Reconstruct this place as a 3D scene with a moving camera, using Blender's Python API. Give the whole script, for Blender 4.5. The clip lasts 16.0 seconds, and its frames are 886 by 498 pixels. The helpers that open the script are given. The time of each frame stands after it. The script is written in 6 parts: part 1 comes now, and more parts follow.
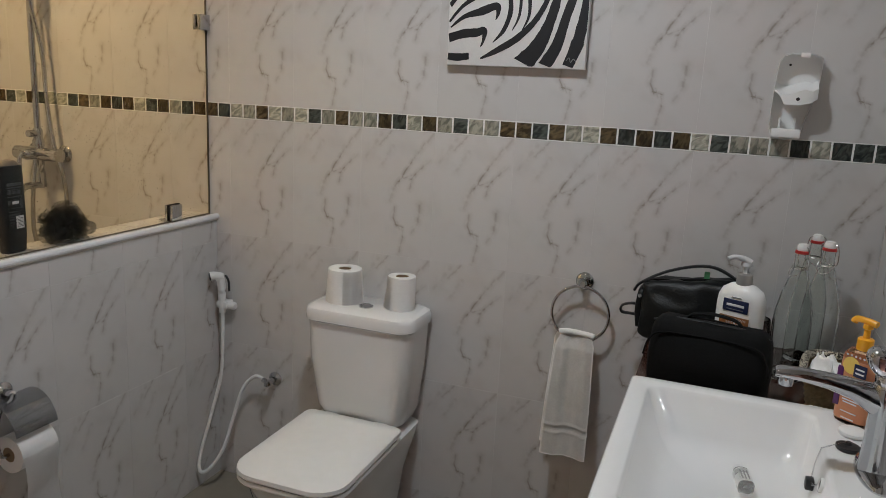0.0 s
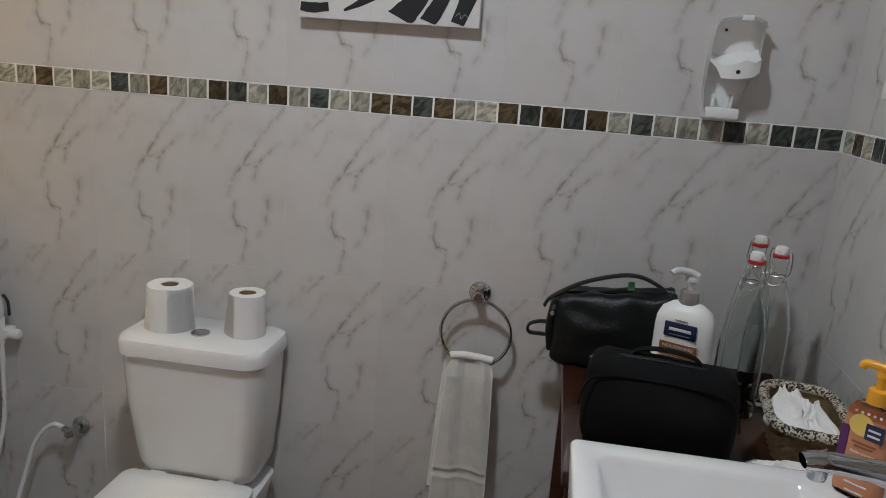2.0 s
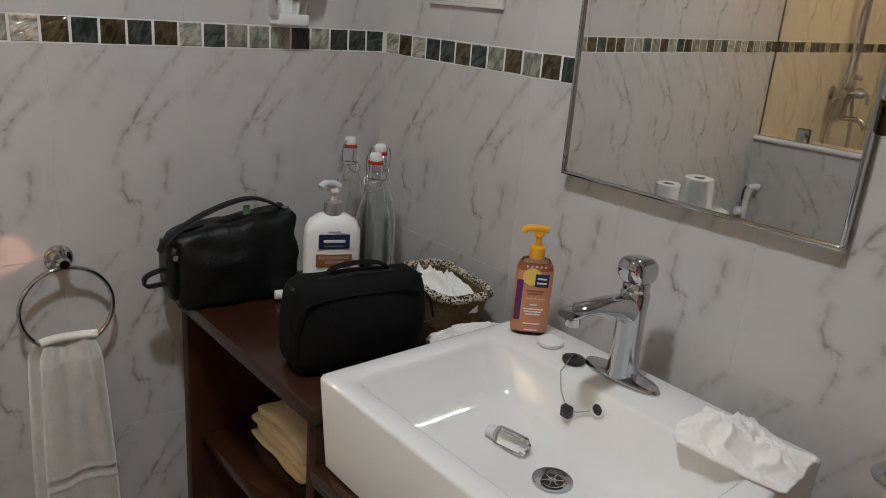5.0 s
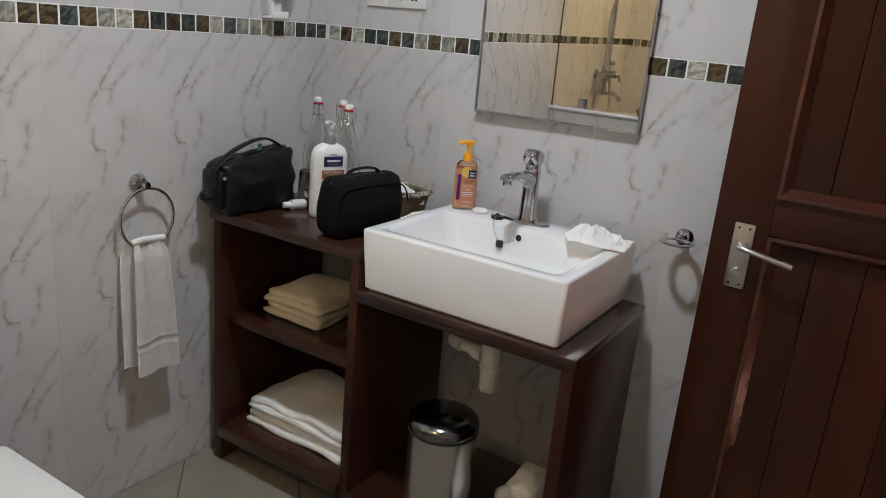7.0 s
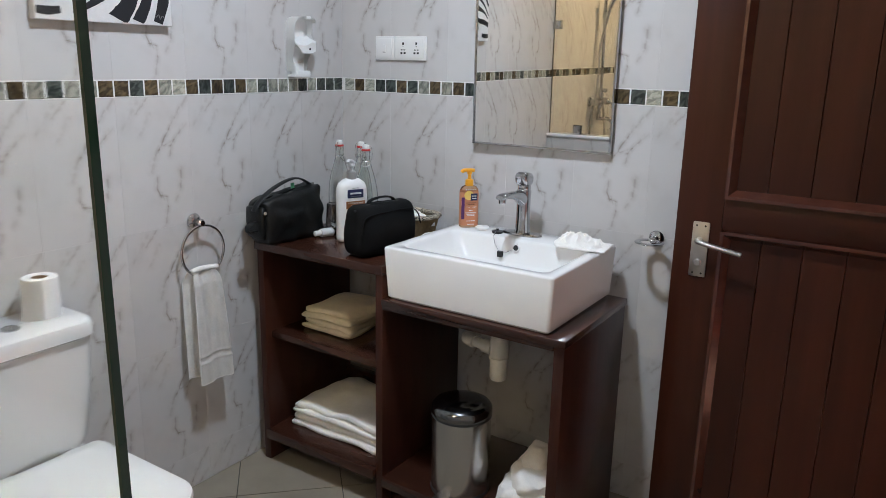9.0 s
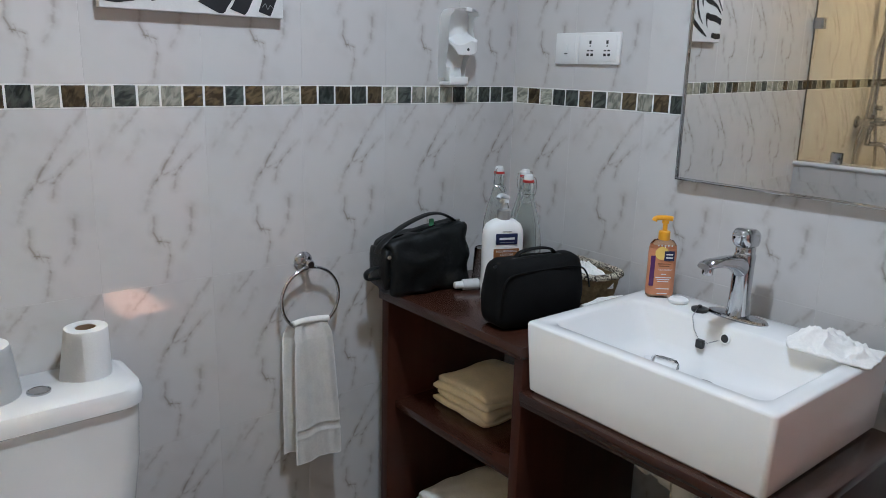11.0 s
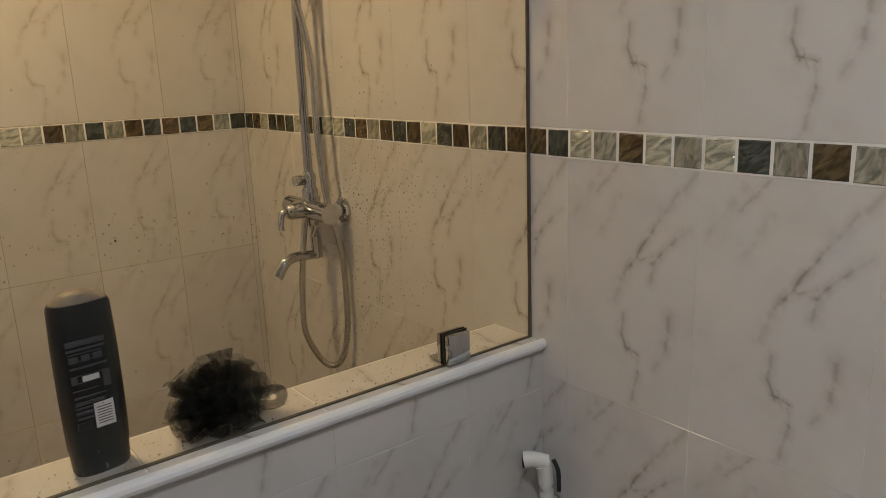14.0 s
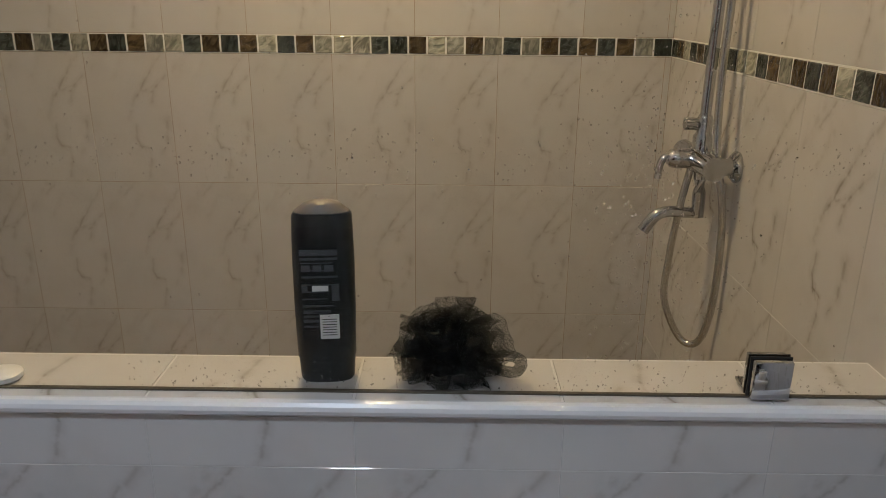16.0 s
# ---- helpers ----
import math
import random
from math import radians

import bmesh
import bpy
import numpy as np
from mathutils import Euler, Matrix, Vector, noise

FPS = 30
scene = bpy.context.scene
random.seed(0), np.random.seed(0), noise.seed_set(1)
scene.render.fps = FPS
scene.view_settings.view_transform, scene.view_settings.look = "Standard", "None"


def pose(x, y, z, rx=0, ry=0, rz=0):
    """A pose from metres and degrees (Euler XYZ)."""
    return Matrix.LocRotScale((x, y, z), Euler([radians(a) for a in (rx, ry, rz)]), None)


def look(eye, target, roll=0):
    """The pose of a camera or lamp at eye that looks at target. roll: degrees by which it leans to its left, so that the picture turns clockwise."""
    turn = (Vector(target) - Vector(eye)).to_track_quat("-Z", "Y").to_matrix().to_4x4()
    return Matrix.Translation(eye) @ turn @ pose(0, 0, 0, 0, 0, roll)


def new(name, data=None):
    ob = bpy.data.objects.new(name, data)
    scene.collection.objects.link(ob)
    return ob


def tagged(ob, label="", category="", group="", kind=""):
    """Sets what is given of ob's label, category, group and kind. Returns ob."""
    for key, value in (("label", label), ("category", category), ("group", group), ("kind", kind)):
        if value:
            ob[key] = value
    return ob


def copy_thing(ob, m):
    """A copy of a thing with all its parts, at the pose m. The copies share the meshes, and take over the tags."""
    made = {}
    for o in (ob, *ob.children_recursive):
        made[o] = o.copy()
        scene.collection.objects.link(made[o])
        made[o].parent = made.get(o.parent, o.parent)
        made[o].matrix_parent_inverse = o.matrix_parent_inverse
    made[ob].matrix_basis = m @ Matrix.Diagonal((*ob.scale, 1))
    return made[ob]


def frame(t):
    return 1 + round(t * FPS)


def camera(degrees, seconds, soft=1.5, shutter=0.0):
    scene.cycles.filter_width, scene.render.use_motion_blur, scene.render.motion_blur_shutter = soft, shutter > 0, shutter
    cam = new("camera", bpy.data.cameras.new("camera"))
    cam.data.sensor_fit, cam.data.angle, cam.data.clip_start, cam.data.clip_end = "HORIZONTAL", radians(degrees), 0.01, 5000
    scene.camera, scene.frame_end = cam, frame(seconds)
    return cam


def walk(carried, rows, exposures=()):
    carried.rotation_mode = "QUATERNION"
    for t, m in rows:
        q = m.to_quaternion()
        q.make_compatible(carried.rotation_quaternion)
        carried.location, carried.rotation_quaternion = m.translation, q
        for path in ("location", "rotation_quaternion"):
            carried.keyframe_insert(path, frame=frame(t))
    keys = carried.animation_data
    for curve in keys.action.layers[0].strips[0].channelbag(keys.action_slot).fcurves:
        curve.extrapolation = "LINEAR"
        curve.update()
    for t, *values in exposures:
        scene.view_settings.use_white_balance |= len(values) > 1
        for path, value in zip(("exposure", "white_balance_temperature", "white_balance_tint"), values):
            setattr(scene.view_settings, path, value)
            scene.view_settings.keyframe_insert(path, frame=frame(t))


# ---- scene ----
cam = camera(61.6, 16.0, soft=0.65)
PATH = [
    (0, (-0.398, -2.129, 1.461), (-1.077, -0.298, 1.032), 2.8),
    (0.5, (-0.458, -2.044, 1.454), (-0.868, -0.144, 0.982), 3.1),
    (1, (-0.508, -1.919, 1.471), (-0.81, 0.005, 1.014), 3.7),
    (1.5, (-0.561, -1.805, 1.471), (-0.861, 0.117, 1.005), 4.2),
    (2, (-0.599, -1.695, 1.448), (-0.867, 0.226, 0.96), 4.2),
    (2.5, (-0.638, -1.532, 1.431), (-0.778, 0.397, 0.922), 3.8),
    (3, (-0.662, -1.409, 1.439), (-0.5, 0.502, 0.872), 3.1),
    (3.5, (-0.65, -1.325, 1.418), (-0.137, 0.514, 0.824), 3.1),
    (4, (-0.685, -1.302, 1.414), (0.159, 0.405, 0.802), 3.5),
    (4.5, (-0.819, -1.375, 1.41), (0.266, 0.191, 0.803), 4.3),
    (5, (-1.063, -1.484, 1.44), (0.19, -0.056, 0.816), 4.7),
    (5.2, (-1.174, -1.501, 1.436), (0.146, -0.134, 0.814), 5.4),
    (7.3, (-2.062, -1.756, 1.397), (-0.401, -0.824, 0.788), 4.8),
    (7.5, (-2.117, -1.775, 1.454), (-0.446, -0.875, 0.824), 4.7),
    (8.0, (-2.239, -1.914, 1.461), (-0.555, -0.997, 0.890), 3.8),
    (8.2, (-2.275, -1.967, 1.438), (-0.597, -1.019, 0.903), 3.2),
    (10.3, (-1.993, -1.821, 1.445), (-0.493, -0.59, 0.958), 0.9),
    (10.5, (-1.904, -1.786, 1.424), (-0.45, -0.497, 0.95), 1.8),
    (11, (-1.643, -1.674, 1.424), (-0.409, -0.174, 0.946), 1.5),
    (11.5, (-1.454, -1.519, 1.438), (-0.598, 0.223, 0.96), 1.5),
    (12, (-1.289, -1.307, 1.463), (-0.97, 0.602, 0.962), 0.1),
    (12.5, (-1.16, -1.177, 1.454), (-1.506, 0.729, 0.958), -1.1),
    (13, (-1.05, -1.108, 1.468), (-1.983, 0.582, 0.947), -2.2),
    (13.5, (-1.058, -1.063, 1.457), (-2.299, 0.427, 0.968), -2.3),
    (14, (-1.131, -0.925, 1.472), (-2.669, 0.263, 1.002), -2.1),
    (14.5, (-1.163, -0.788, 1.465), (-2.936, 0.006, 0.988), -1.4),
    (15, (-1.17, -0.643, 1.464), (-3.056, -0.207, 0.962), -0.6),
    (15.5, (-1.194, -0.576, 1.451), (-3.102, -0.376, 0.885), -0.2),
    (16, (-1.229, -0.588, 1.454), (-3.123, -0.602, 0.825), 0.5),
]
walk(cam, [(t, look(eye, target, roll)) for t, eye, target, roll in PATH],
     exposures=((0, 3.22, 6300, 10), (1, 3.22, 6080, 10), (3, 3.22, 6170, 10), (5.2, 3.24, 6480, 11), (7.3, 3.76, 5980, 10), (8.2, 4.03, 5830, 10), (10.3, 3.74, 5530, 8), (11, 3.66, 5530, 8), (11.5, 3.30, 5540, 9), (12.5, 3.22, 6180, 10), (13.2, 3.02, 6430, 10), (14, 3.05, 6420, 10), (15, 3.08, 5850, 10), (16, 3.05, 5680, 10)))

# ---- world and lights ----
world = bpy.data.worlds.new("world")
scene.world = world
world.use_nodes = True
sky = world.node_tree.nodes.new("ShaderNodeTexSky")
sky.sky_type, sky.sun_disc, sky.sun_elevation, sky.sun_rotation = "NISHITA", False, radians(40), radians(101)
world.node_tree.links.new(sky.outputs[0], world.node_tree.nodes["Background"].inputs[0])
world.node_tree.nodes["Background"].inputs[1].default_value = 0.12


def lamp(name, kind, at, aim, power, colour, size=0.2, size_y=None):
    data = bpy.data.lights.new(name, kind)
    data.energy, data.color = power, colour
    if kind == "AREA":
        data.shape = "RECTANGLE" if size_y else "DISK"
        data.size = size
        if size_y:
            data.size_y = size_y
    ob = new(name, data)
    ob.matrix_world = look(at, aim)
    return ob


lamp("room_lamp", "AREA", (-0.98, -0.95, 2.44), (-0.98, -0.949, 0), 1.30, (0.92, 0.965, 1.0), 0.15)
lamp("shower_lamp", "AREA", (-2.72, -0.85, 2.44), (-2.72, -0.849, 0), 1.30, (1.0, 0.68, 0.32), 0.2)
sun = lamp("sun", "SUN", (3.0, -3.3, 4.0), (0.657, -2.831, 2.0), 5.0, (1.0, 0.86, 0.72))
sun.data.angle = radians(0.5)

# ---- materials ----


def material(name, colour, rough=0.5, metal=0.0, var=0.1, scale=30.0, bump=0.0, bump_scale=None, spec=0.5, random_v=0.0, coat=0.0, stretch=(1, 1, 1), fine=0.0):
    """A principled surface with two scales of colour variation, optional relief and variation from piece to piece."""
    m = bpy.data.materials.new(name)
    m.use_nodes = True
    nt = m.node_tree
    b = nt.nodes["Principled BSDF"]
    b.inputs["Roughness"].default_value = rough
    b.inputs["Metallic"].default_value = metal
    b.inputs["Specular IOR Level"].default_value = spec
    b.inputs["Coat Weight"].default_value = coat
    b.inputs["Coat Roughness"].default_value = 0.12
    tc = nt.nodes.new("ShaderNodeTexCoord")
    mp = nt.nodes.new("ShaderNodeMapping")
    mp.inputs["Scale"].default_value = stretch
    nt.links.new(tc.outputs["Object"], mp.inputs["Vector"])
    n1 = nt.nodes.new("ShaderNodeTexNoise")
    n1.inputs["Scale"].default_value = scale
    n1.inputs["Detail"].default_value = 6
    n2 = nt.nodes.new("ShaderNodeTexNoise")
    n2.inputs["Scale"].default_value = scale / 6
    n2.inputs["Detail"].default_value = 3
    add = nt.nodes.new("ShaderNodeMath")
    add.operation = "ADD"
    for n in (n1, n2):
        nt.links.new(mp.outputs[0], n.inputs["Vector"])
    nt.links.new(n1.outputs[0], add.inputs[0])
    nt.links.new(n2.outputs[0], add.inputs[1])
    rng = nt.nodes.new("ShaderNodeMapRange")
    rng.inputs["From Min"].default_value, rng.inputs["From Max"].default_value = 0.55, 1.45
    rng.inputs["To Min"].default_value, rng.inputs["To Max"].default_value = 1 - var, 1 + var
    nt.links.new(add.outputs[0], rng.inputs["Value"])
    value = rng.outputs[0]
    if random_v:
        info = nt.nodes.new("ShaderNodeObjectInfo")
        r2 = nt.nodes.new("ShaderNodeMapRange")
        r2.inputs["To Min"].default_value, r2.inputs["To Max"].default_value = 1 - random_v, 1 + random_v
        nt.links.new(info.outputs["Random"], r2.inputs["Value"])
        mul = nt.nodes.new("ShaderNodeMath")
        mul.operation = "MULTIPLY"
        nt.links.new(value, mul.inputs[0])
        nt.links.new(r2.outputs[0], mul.inputs[1])
        value = mul.outputs[0]
    hsv = nt.nodes.new("ShaderNodeHueSaturation")
    hsv.inputs["Color"].default_value = (*colour, 1)
    nt.links.new(value, hsv.inputs["Value"])
    nt.links.new(hsv.outputs[0], b.inputs["Base Color"])
    if bump:
        n3 = nt.nodes.new("ShaderNodeTexNoise")
        n3.inputs["Scale"].default_value = bump_scale or scale
        n3.inputs["Detail"].default_value = 4
        nt.links.new(mp.outputs[0], n3.inputs["Vector"])
        bp = nt.nodes.new("ShaderNodeBump")
        bp.inputs["Strength"].default_value = 1.0
        bp.inputs["Distance"].default_value = bump
        nt.links.new(n3.outputs[0], bp.inputs["Height"])
        nt.links.new(bp.outputs[0], b.inputs["Normal"])
    return m


class Nodes:
    """Short names for building a node tree of arithmetic."""

    def __init__(self, m):
        self.nt = m.node_tree

    def make(self, kind, **values):
        n = self.nt.nodes.new(kind)
        for k, v in values.items():
            n.inputs[k.replace("_", " ")].default_value = v
        return n

    def link(self, a, b):
        self.nt.links.new(a, b)

    def math(self, op, a, b=0.0, c=0.0):
        n = self.nt.nodes.new("ShaderNodeMath")
        n.operation = op
        for i, v in enumerate((a, b, c)):
            if isinstance(v, (int, float)):
                n.inputs[i].default_value = v
            else:
                self.link(v, n.inputs[i])
        return n.outputs[0]

    def smooth(self, v, lo, hi, a=0.0, b=1.0):
        n = self.nt.nodes.new("ShaderNodeMapRange")
        n.interpolation_type = "SMOOTHSTEP"
        self.link(v, n.inputs["Value"])
        for key, val in (("From Min", lo), ("From Max", hi), ("To Min", a), ("To Max", b)):
            n.inputs[key].default_value = val
        return n.outputs[0]


def marble_tile(name, base=(0.64, 0.625, 0.61), rough=0.035, vein=1.0):
    """Glazed white wall tile with a printed marble figure, the same on every tile."""
    m = bpy.data.materials.new(name)
    m.use_nodes = True
    k = Nodes(m)
    b = m.node_tree.nodes["Principled BSDF"]
    tc = k.make("ShaderNodeTexCoord")
    warp = k.make("ShaderNodeTexNoise", Scale=22.0, Detail=8.0)
    k.link(tc.outputs["Object"], warp.inputs["Vector"])
    sub = k.nt.nodes.new("ShaderNodeVectorMath")
    sub.operation = "SUBTRACT"
    sub.inputs[1].default_value = (0.5, 0.5, 0.5)
    k.link(warp.outputs["Color"], sub.inputs[0])
    sc = k.nt.nodes.new("ShaderNodeVectorMath")
    sc.operation = "SCALE"
    sc.inputs["Scale"].default_value = 0.013
    k.link(sub.outputs[0], sc.inputs[0])
    ad = k.nt.nodes.new("ShaderNodeVectorMath")
    ad.operation = "ADD"
    k.link(tc.outputs["Object"], ad.inputs[0])
    k.link(sc.outputs[0], ad.inputs[1])
    sep = k.make("ShaderNodeSeparateXYZ")
    k.link(ad.outputs[0], sep.inputs[0])
    x, y = sep.outputs[0], sep.outputs[1]
    total = None
    strokes = ((0.104, 0.180, 0.123, 0.226, 0.35, 0.0050), (0.123, 0.226, 0.139, 0.250, 0.95, 0.0028), (0.139, 0.250, 0.160, 0.282, 0.80, 0.0024), (0.160, 0.282, 0.189, 0.324, 0.70, 0.0026), (0.189, 0.324, 0.217, 0.363, 0.45, 0.0034),
               (0.139, 0.250, 0.176, 0.262, 0.55, 0.0020), (0.173, 0.222, 0.178, 0.250, 0.50, 0.0034), (0.176, 0.250, 0.200, 0.280, 1.00, 0.0026), (0.200, 0.280, 0.236, 0.312, 0.60, 0.0028), (0.226, 0.370, 0.248, 0.396, 0.40, 0.0040),
               (0.120, 0.158, 0.118, 0.122, 0.50, 0.0040), (0.118, 0.122, 0.130, 0.096, 0.75, 0.0024), (0.126, 0.100, 0.152, 0.094, 0.95, 0.0018), (0.134, 0.108, 0.142, 0.086, 0.70, 0.0014), (0.150, 0.092, 0.154, 0.062, 0.70, 0.0022), (0.154, 0.062, 0.140, 0.004, 0.45, 0.0034),
               (0.208, 0.172, 0.204, 0.120, 0.55, 0.0042), (0.204, 0.120, 0.184, 0.082, 0.35, 0.0036), (0.020, 0.310, 0.070, 0.386, 0.26, 0.0060), (0.062, 0.352, 0.104, 0.394, 0.50, 0.0030), (0.074, 0.292, 0.110, 0.350, 0.22, 0.0060))
    for x0, y0, x1, y1, strong, wide in strokes:
        dx, dy = x1 - x0, y1 - y0
        ll = dx * dx + dy * dy
        px, py = k.math("SUBTRACT", x, x0), k.math("SUBTRACT", y, y0)
        dot = k.math("ADD", k.math("MULTIPLY", px, dx / ll), k.math("MULTIPLY", py, dy / ll))
        h = k.math("MINIMUM", k.math("MAXIMUM", dot, 0.0), 1.0)
        ex, ey = k.math("SUBTRACT", px, k.math("MULTIPLY", h, dx)), k.math("SUBTRACT", py, k.math("MULTIPLY", h, dy))
        d = k.math("SQRT", k.math("ADD", k.math("MULTIPLY", ex, ex), k.math("MULTIPLY", ey, ey)))
        core = k.smooth(d, 0.0, wide * 1.7, strong * 0.42 * vein, 0.0)
        halo = k.smooth(d, 0.0, wide * 5.4, strong * 0.40 * vein, 0.0)
        v = k.math("ADD", core, halo)
        total = v if total is None else k.math("MAXIMUM", total, v)
    broken = k.make("ShaderNodeTexNoise", Scale=45.0, Detail=3.0)
    k.link(tc.outputs["Object"], broken.inputs["Vector"])
    total = k.math("MULTIPLY", total, k.smooth(broken.outputs[0], 0.38, 0.60, 0.30, 1.0))
    cloud = k.make("ShaderNodeTexNoise", Scale=9.0, Detail=3.0)
    k.link(tc.outputs["Object"], cloud.inputs["Vector"])
    total = k.math("ADD", total, k.smooth(cloud.outputs[0], 0.45, 0.75, 0.0, 0.10))
    mix = k.nt.nodes.new("ShaderNodeMix")
    mix.data_type = "RGBA"
    k.link(total, mix.inputs[0])
    mix.inputs[6].default_value = (*base, 1)
    mix.inputs[7].default_value = (0.21, 0.165, 0.125, 1)
    info = k.make("ShaderNodeObjectInfo")
    hsv = k.make("ShaderNodeHueSaturation")
    k.link(mix.outputs[2], hsv.inputs["Color"])
    k.link(k.smooth(info.outputs["Random"], 0, 1, 0.97, 1.02), hsv.inputs["Value"])
    k.link(hsv.outputs[0], b.inputs["Base Color"])
    wave = k.make("ShaderNodeTexNoise", Scale=14.0, Detail=1.0)
    k.link(tc.outputs["Object"], wave.inputs["Vector"])
    bp = k.make("ShaderNodeBump", Strength=0.25, Distance=0.0008)
    k.link(wave.outputs[0], bp.inputs["Height"])
    k.link(bp.outputs[0], b.inputs["Normal"])
    smear = k.make("ShaderNodeTexNoise", Scale=18.0, Detail=5.0)
    k.link(tc.outputs["Object"], smear.inputs["Vector"])
    k.link(k.smooth(smear.outputs[0], 0.35, 0.7, rough * 0.8, rough * 1.5), b.inputs["Roughness"])
    return m


def glass(name, colour=(1, 1, 1), rough=0.0, ior=1.45):
    m = bpy.data.materials.new(name)
    m.use_nodes = True
    b = m.node_tree.nodes["Principled BSDF"]
    b.inputs["Base Color"].default_value = (*colour, 1)
    b.inputs["Transmission Weight"].default_value = 1.0
    b.inputs["Roughness"].default_value = rough
    b.inputs["IOR"].default_value = ior
    return m


def emit(name, colour, strength):
    m = bpy.data.materials.new(name)
    m.use_nodes = True
    b = m.node_tree.nodes["Principled BSDF"]
    b.inputs["Base Color"].default_value = (0.8, 0.8, 0.8, 1)
    b.inputs["Emission Color"].default_value = (*colour, 1)
    b.inputs["Emission Strength"].default_value = strength
    return m


TILE = marble_tile("marble_tile")
SHOWER_TILE = marble_tile("faint_marble_tile", rough=0.16, vein=0.6)
GROUT = material("grout", (0.68, 0.67, 0.65), 0.8, var=0.08, scale=60)
SHOWER_GROUT = material("stained_grout", (0.34, 0.26, 0.17), 0.85, var=0.4, scale=40)


def mosaic_glass(name, dark, light, metal):
    """Rippled glass mosaic, its streaks different from piece to piece."""
    m = bpy.data.materials.new(name)
    m.use_nodes = True
    k = Nodes(m)
    b = m.node_tree.nodes["Principled BSDF"]
    tc, info = k.make("ShaderNodeTexCoord"), k.make("ShaderNodeObjectInfo")
    shift = k.nt.nodes.new("ShaderNodeVectorMath")
    shift.operation = "ADD"
    comb = k.make("ShaderNodeCombineXYZ")
    k.link(k.math("MULTIPLY", info.outputs["Random"], 9.0), comb.inputs[0])
    k.link(k.math("MULTIPLY", info.outputs["Random"], 5.0), comb.inputs[1])
    k.link(tc.outputs["Object"], shift.inputs[0])
    k.link(comb.outputs[0], shift.inputs[1])
    rot = k.nt.nodes.new("ShaderNodeVectorRotate")
    rot.rotation_type = "Z_AXIS"
    k.link(shift.outputs[0], rot.inputs["Vector"])
    k.link(k.smooth(info.outputs["Random"], 0, 1, 0.2, 1.2), rot.inputs["Angle"])
    mp = k.make("ShaderNodeMapping")
    mp.inputs["Scale"].default_value = (1.0, 0.4, 1.0)
    k.link(rot.outputs[0], mp.inputs["Vector"])
    n = k.make("ShaderNodeTexNoise", Scale=85.0, Detail=2.0, Distortion=0.8)
    k.link(mp.outputs[0], n.inputs["Vector"])
    mix = k.nt.nodes.new("ShaderNodeMix")
    mix.data_type = "RGBA"
    mix.inputs[6].default_value, mix.inputs[7].default_value = (*dark, 1), (*light, 1)
    k.link(k.smooth(n.outputs[0], 0.32, 0.68), mix.inputs[0])
    hsv = k.make("ShaderNodeHueSaturation")
    k.link(mix.outputs[2], hsv.inputs["Color"])
    k.link(k.smooth(info.outputs["Random"], 0, 1, 0.72, 1.25), hsv.inputs["Value"])
    k.link(hsv.outputs[0], b.inputs["Base Color"])
    bp = k.make("ShaderNodeBump", Strength=1.0, Distance=0.0055)
    k.link(n.outputs[0], bp.inputs["Height"])
    k.link(bp.outputs[0], b.inputs["Normal"])
    b.inputs["Roughness"].default_value, b.inputs["Metallic"].default_value = 0.10, metal
    return m


MOSAIC = {
    "B": mosaic_glass("brown_glass_mosaic", (0.045, 0.032, 0.018), (0.15, 0.11, 0.055), 0.15),
    "D": mosaic_glass("slate_glass_mosaic", (0.030, 0.036, 0.032), (0.10, 0.115, 0.10), 0.15),
    "L": mosaic_glass("pearl_glass_mosaic", (0.28, 0.29, 0.24), (0.66, 0.65, 0.54), 0.35),
}
PLASTER = material("painted_plaster", (0.78, 0.77, 0.74), 0.85, var=0.04, scale=20, bump=0.0006)
FLOOR_TILE = material("floor_tile", (0.30, 0.265, 0.21), 0.35, var=0.14, scale=12, bump=0.0005, random_v=0.06)
FLOOR_GROUT = material("floor_grout", (0.10, 0.09, 0.08), 0.9, var=0.2, scale=60)
TRIM = material("white_trim", (0.82, 0.83, 0.84), 0.25, var=0.03, scale=25)
CERAMIC = material("white_ceramic", (0.86, 0.855, 0.84), 0.09, var=0.02, scale=8, coat=0.4)
PLASTIC_W = material("white_plastic", (0.87, 0.87, 0.85), 0.32, var=0.03, scale=30)
PLASTIC_D = material("dark_plastic", (0.02, 0.02, 0.02), 0.4, var=0.1)
CHROME = material("chrome", (0.54, 0.55, 0.57), 0.07, 1.0, var=0.04, scale=20)
STEEL = material("brushed_steel", (0.56, 0.55, 0.53), 0.26, 1.0, var=0.12, scale=60, stretch=(1, 1, 0.05))
WOOD = material("mahogany_stain", (0.040, 0.0125, 0.0070), 0.36, var=0.45, scale=26, stretch=(1, 1, 0.09), bump=0.0004, coat=0.04, random_v=0.1, spec=0.25)
WOOD_H = material("mahogany_top", (0.042, 0.0150, 0.0085), 0.26, var=0.4, scale=26, stretch=(1, 0.09, 1), bump=0.0004, coat=0.15)
DOOR_WOOD = material("varnished_door_wood", (0.046, 0.0125, 0.0058), 0.32, var=0.45, scale=24, stretch=(1, 1, 0.07), bump=0.0007, coat=0.12, spec=0.25, random_v=0.14)
DOOR_RAIL = material("varnished_rail_wood", (0.046, 0.0125, 0.0058), 0.32, var=0.45, scale=24, stretch=(1, 0.07, 1), bump=0.0007, coat=0.12, spec=0.25)
